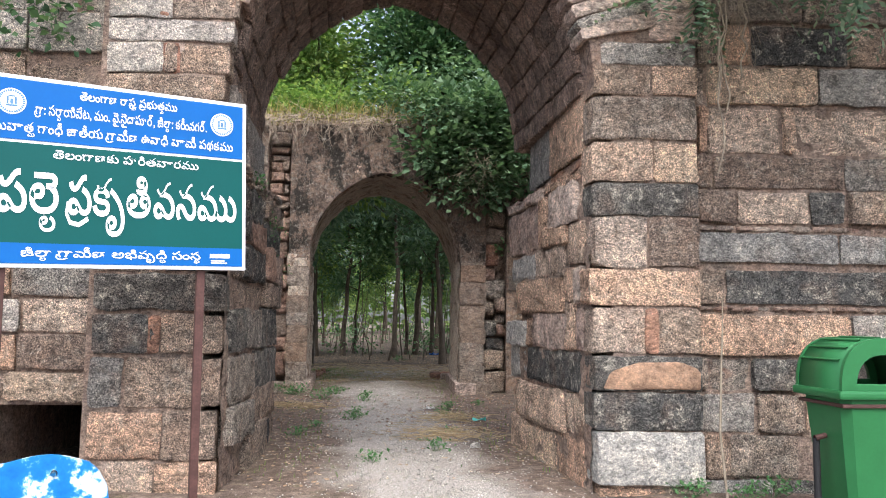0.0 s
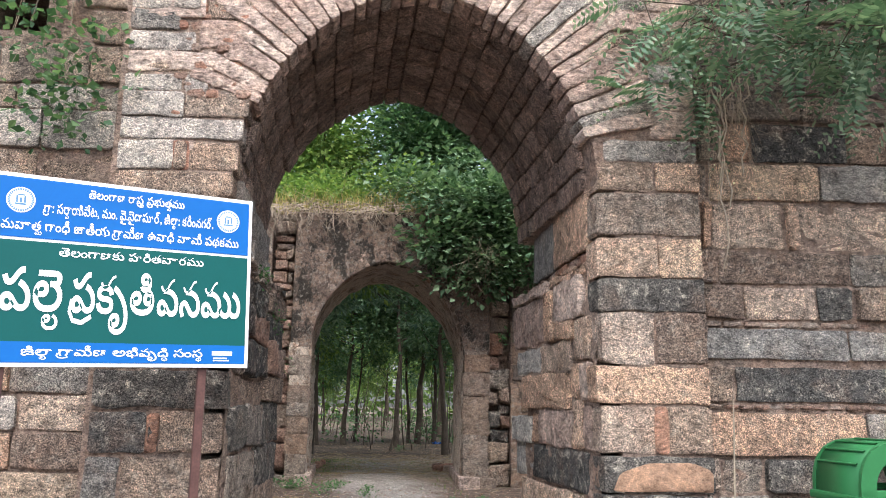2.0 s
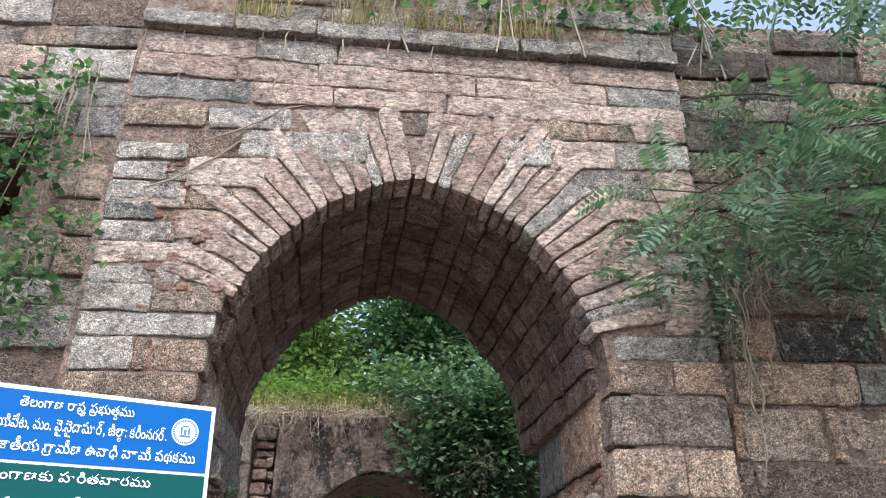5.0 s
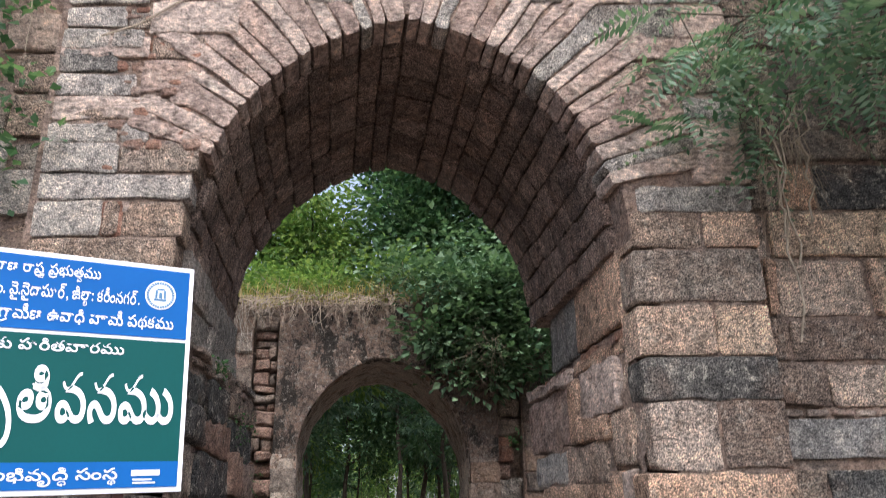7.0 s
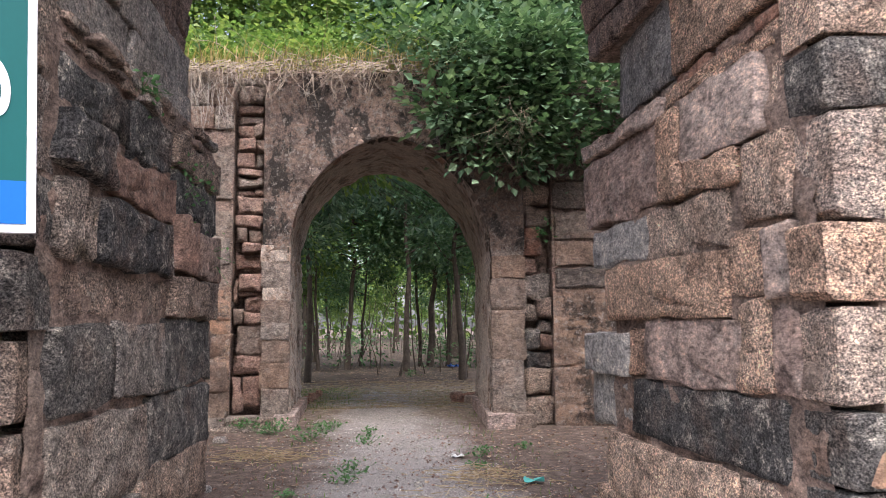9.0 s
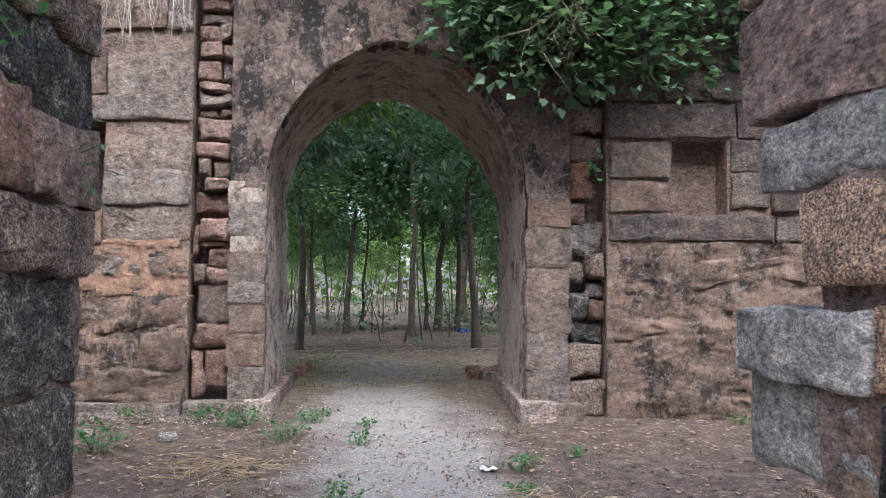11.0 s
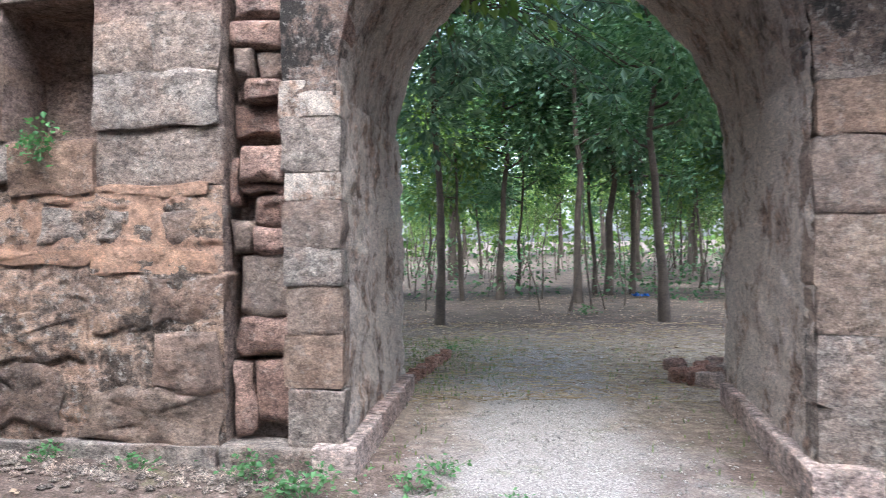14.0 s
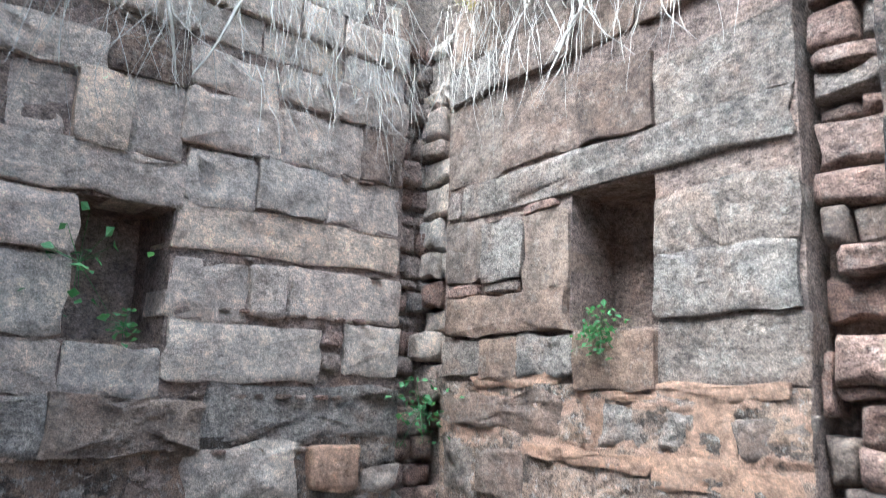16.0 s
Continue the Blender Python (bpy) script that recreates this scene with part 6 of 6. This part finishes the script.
def signboard():
    W, H = 1.765, 1.30
    left, right = Vector((-2.288, 5.325, 1.68)), Vector((-0.704, 6.05, 1.74))
    ax = (right - left).normalized()
    ay = (Vector((0, 0, 1)) - ax * ax.z).normalized()
    az = ax.cross(ay)
    m = Matrix(((ax.x, ay.x, az.x, left.x), (ax.y, ay.y, az.y, left.y), (ax.z, ay.z, az.z, left.z), (0, 0, 0, 1)))
    ob = thing("signboard", "blue and green painted metal signboard on two brown posts", "signboard", m)
    part("panel", box("panel", (0, 0, -0.03), (W, H, 0.0), SIGN_WHITE, 0.004), ob, "white board edge")
    e = 0.028
    part("blue_field", box("blue_field", (e, H - 0.44, 0.0), (W - e, H - e, 0.004), SIGN_BLUE), ob, "blue painted field")
    part("green_field", box("green_field", (e, 0.165, 0.0), (W - e, H - 0.46, 0.004), SIGN_GREEN), ob, "green painted field")
    part("blue_band", box("blue_band", (e, e, 0.0), (W - e, 0.165, 0.0045), SIGN_BLUE), ob, "blue painted band")

    def line(text, x0, x1, y, h, lift=0.008, bold=0.012):
        v, f = telugu(text, bold)
        a, b = min(p[0] for p in v), max(p[0] for p in v)
        k = (x1 - x0) / (b - a)
        part("writing", mesh("writing", [(x0 + (p[0] - a) * k, y + p[1] * h / 0.72, lift) for p in v], f, SIGN_WHITE), ob, "white lettering")
    line("తెలంగాణ రాష్ట్ర ప్రభుత్వము", 0.58, 1.24, 1.175, 0.062)
    line("గ్రా: సర్వాయిపేట, మం. వై.సైదాపూర్, జిల్లా: కరీంనగర్.", 0.30, 1.46, 1.045, 0.07)
    line("మహాత్మ గాంధీ జాతీయ గ్రామీణ ఉపాధి హామీ పథకము", 0.06, 1.66, 0.915, 0.068)
    line("తెలంగాణకు హరితహారము", 0.42, 1.40, 0.75, 0.06)
    line("పల్లె", 0.09, 0.46, 0.375, 0.28, 0.008, 0.016)
    line("ప్రకృతి", 0.5, 1.06, 0.375, 0.27, 0.008, 0.016)
    line("వనము", 1.08, 1.69, 0.375, 0.27, 0.008, 0.016)
    line("జిల్లా గ్రామీణ అభివృద్ధి సంస్థ", 0.24, 1.42, 0.075, 0.058)
    for i, (x, y, w) in enumerate(((1.49, 0.09, 0.15), (1.50, 0.065, 0.10), (1.50, 0.048, 0.12))):
        part("writing", box("writing", (x, y, 0.004), (x + w, y + (0.03 if i == 0 else 0.009), 0.008), SIGN_WHITE), ob, "small painter's mark")
    for x, y in ((0.165, 1.115), (1.575, 1.115)):
        bm = bmesh.new()
        for r0, r1, z in ((0.0, 0.088, 0.006), (0.0, 0.0, 0.0)):
            if r1:
                bmesh.ops.create_circle(bm, cap_ends=True, segments=32, radius=r1, matrix=Matrix.Translation((x, y, z)))
        seal = part("seal", bm_mesh("seal", bm, SIGN_WHITE), ob, "round white seal")
        bm = bmesh.new()
        for a in range(32):
            t0, t1 = a * 2 * math.pi / 32, (a + 0.72) * 2 * math.pi / 32
            q = [bm.verts.new((x + math.cos(t) * rr, y + math.sin(t) * rr, 0.0085)) for t, rr in ((t0, 0.066), (t1, 0.066), (t1, 0.08), (t0, 0.08))]
            bm.faces.new(q)
        part("ring", bm_mesh("ring", bm, SEAL_INK), seal)
        bm = bmesh.new()
        for dx, dy, w, h in ((-0.035, -0.035, 0.07, 0.012), (-0.03, -0.02, 0.012, 0.05), (0.018, -0.02, 0.012, 0.05), (-0.02, 0.03, 0.04, 0.01), (-0.008, -0.02, 0.016, 0.035)):
            q = [bm.verts.new((x + dx + a, y + dy + b, 0.0085)) for a, b in ((0, 0), (w, 0), (w, h), (0, h))]
            bm.faces.new(q)
        part("emblem", bm_mesh("emblem", bm, SEAL_INK), seal)
    for x in (0.16, 1.47):
        bm = bmesh.new()
        box_bm(bm, (x - 0.03, -1.78, -0.08), (x + 0.03, H - 0.05, -0.032), 0.005)
        for v in bm.verts:
            if v.co.y < 0:
                v.co.x += 0.045 * v.co.y
        part("post", bm_mesh("post", bm, STEEL), ob, "brown steel post")


SEAL_INK = plain("seal_ink", (0.10, 0.22, 0.38), 0.6, 0.1)
signboard()


# ---- litter bin ----
def litter_bin():
    ob = thing("litter_bin", "green plastic litter bin with a domed lid", "litter bin", pose(3.70, 5.0, 0.0, 0, 0, -2))
    w0, w1, d0, d1 = 0.24, 0.31, 0.20, 0.25
    bm = bmesh.new()
    ring = []
    for z, t in ((0.16, 0.0), (0.2, 0.05), (0.84, 0.95), (0.90, 1.0)):
        a, b = w0 + (w1 - w0) * t, d0 + (d1 - d0) * t
        ring.append([bm.verts.new((a * sx * kx, b * sy * ky, z)) for sx, sy, kx, ky in ((-1, -1, 1, 0.8), (-1, -1, 0.82, 1), (1, -1, 0.82, 1), (1, -1, 1, 0.8), (1, 1, 1, 0.8), (1, 1, 0.82, 1), (-1, 1, 0.82, 1), (-1, 1, 1, 0.8))])
    for a, b in zip(ring, ring[1:]):
        for i in range(8):
            bm.faces.new((a[i], a[(i + 1) % 8], b[(i + 1) % 8], b[i]))
    bm.faces.new(ring[0])
    part("body", bm_mesh("body", bm, BIN_GREEN), ob)
    bm = bmesh.new()
    box_bm(bm, (-0.36, -0.29, 0.885), (0.36, 0.29, 0.945), 0.02)
    part("rim", bm_mesh("rim", bm, BIN_GREEN), ob)
    # dome: an arched hood open at the front
    bm = bmesh.new()
    n = 18
    for r, y0, y1 in ((1.0, -0.27, 0.27),):
        arcs = []
        for y, k in ((y0, 1.0), (y1, 1.0), (y1, 0.88), (y0, 0.88)):
            arcs.append([bm.verts.new((-0.33 * k * math.copysign(abs(math.cos(math.pi * i / n)) ** 0.75, math.cos(math.pi * i / n)), y, 0.94 + 0.35 * k * math.sin(math.pi * i / n) ** 0.8)) for i in range(n + 1)])
        for a, b in zip(arcs, arcs[1:] + arcs[:1]):
            for i in range(n):
                bm.faces.new((a[i], a[i + 1], b[i + 1], b[i]))
    lid = part("lid", bm_mesh("lid", bm, BIN_GREEN, True), ob)
    for i in range(3, 16, 2):
        t = math.pi * i / n
        c = (-0.335 * math.copysign(abs(math.cos(t)) ** 0.75, math.cos(t)), 0.94 + 0.355 * math.sin(t) ** 0.8)
        part("rib", mesh("rib", *tube([(c[0], -0.2, c[1]), (c[0], 0.25, c[1])], [0.009, 0.009], 6), BIN_GREEN, True), lid)
    for y in (-0.275, 0.245):
        bm = bmesh.new()
        loops = []
        for yy in (y, y + 0.03):
            for k in (1.02, 0.70):
                loops.append([bm.verts.new((-0.33 * k * math.copysign(abs(math.cos(math.pi * i / n)) ** 0.75, math.cos(math.pi * i / n)), yy, 0.94 + 0.35 * k * math.sin(math.pi * i / n) ** 0.8)) for i in range(n + 1)])
        o0, i0, o1, i1 = loops
        for p, q in ((o0, i0), (i0, i1), (i1, o1), (o1, o0)):
            for i in range(n):
                bm.faces.new((p[i], p[i + 1], q[i + 1], q[i]))
        part("lid_arch", bm_mesh("lid_arch", bm, BIN_GREEN), lid)
        part("lip", box("lip", (-0.33, y, 0.94), (0.33, y + 0.03, 0.99), BIN_GREEN, 0.008), lid)
    part("inside", box("inside", (-0.25, -0.2, 0.93), (0.25, 0.19, 0.952), BIN_DARK, 0.01), ob, "dark plate standing for the shaded inside of the bin")
    part("frame_band", box("frame_band", (-0.325, -0.265, 0.83), (0.325, 0.265, 0.855), STEEL, 0.006), ob, "rusty steel band")
    for x in (-0.36, 0.36):
        part("post", mesh("post", *tube([(x, 0, -0.05), (x, 0, 0.6)], [0.024, 0.024], 8), BIN_DARK, True), ob, "dark steel post")
        part("pivot", mesh("pivot", *tube([(x - 0.02, -0.02, 0.6), (x + 0.06 * (1 if x < 0 else -1), -0.02, 0.62)], [0.022, 0.018], 8), STEEL, True), ob)
    for i, (a, w, h) in enumerate(((0.50, 0.2, 0.035), (0.45, 0.22, 0.012), (0.42, 0.16, 0.012), (0.36, 0.12, 0.035))):
        bm = bmesh.new()
        y = -0.235 + 0.05 * (0.75 - a) / 0.7
        box_bm(bm, (0.02, y - 0.012, a + 0.17), (0.02 + w, y - 0.006, a + h + 0.17), 0)
        part("marking", bm_mesh("marking", bm, SIGN_WHITE), ob, "worn white marking")


litter_bin()


# ---- blue board by the path ----
def blue_board():
    ob = thing("metal_board", "blue painted metal board with worn white patches", "board", pose(-1.98, 4.98, 0.0, 0, 0, 12))
    bm = bmesh.new()
    top = []
    for i in range(21):
        t = i / 20
        z = 0.53 + 0.035 * math.cos(t * 9.0) - 0.05 * t - (0.12 * max(0, t - 0.93) / 0.07)
        top.append((-0.45 + 1.08 * t, z))
    for y in (0.0, 0.035):
        top_v = [bm.verts.new((a, y, b)) for a, b in top]
        low_v = [bm.verts.new((a + (0.05 * math.sin(8 * (a + 0.45)) if a > 0.5 else 0), y, 0.12)) for a, b in top]
        for i in range(20):
            bm.faces.new((low_v[i], low_v[i + 1], top_v[i + 1], top_v[i]))
    bm.verts.ensure_lookup_table()
    n = 42
    for i in range(20):
        bm.faces.new((bm.verts[i], bm.verts[i + 1], bm.verts[n + i + 1], bm.verts[n + i]))
    bm.faces.new((bm.verts[20], bm.verts[41], bm.verts[n + 41], bm.verts[n + 20]))
    part("plate", bm_mesh("plate", bm, BLUE_WORN), ob)
    part("bolt", mesh("bolt", *tube([(0.33, -0.012, 0.42), (0.33, 0.0, 0.42)], [0.016, 0.02], 10), BIN_DARK), ob, "dark bolt head")
    part("bolt", mesh("bolt", *tube([(-0.25, -0.012, 0.42), (-0.25, 0.0, 0.42)], [0.016, 0.02], 10), BIN_DARK), ob)
    for x in (-0.3, 0.4):
        part("leg", box("leg", (x, 0.036, -0.05), (x + 0.05, 0.08, 0.4), STEEL, 0.005), ob)


def worn_blue():
    m, n, l, b = mat("worn_blue_paint", 0.5)
    co, _ = place(n, l, False)
    t = tex(n, l, "noise", 6, co, 5, 0.6).outputs[0]
    l.new(ramp_of(n, l, t, [(0.30, (0.006, 0.10, 0.34)), (0.49, (0.012, 0.15, 0.42)), (0.52, (0.10, 0.30, 0.52)), (0.54, (0.42, 0.52, 0.62)), (0.7, (0.5, 0.58, 0.66))]), b.inputs["Base Color"])
    return m


BLUE_WORN = worn_blue()
blue_board()
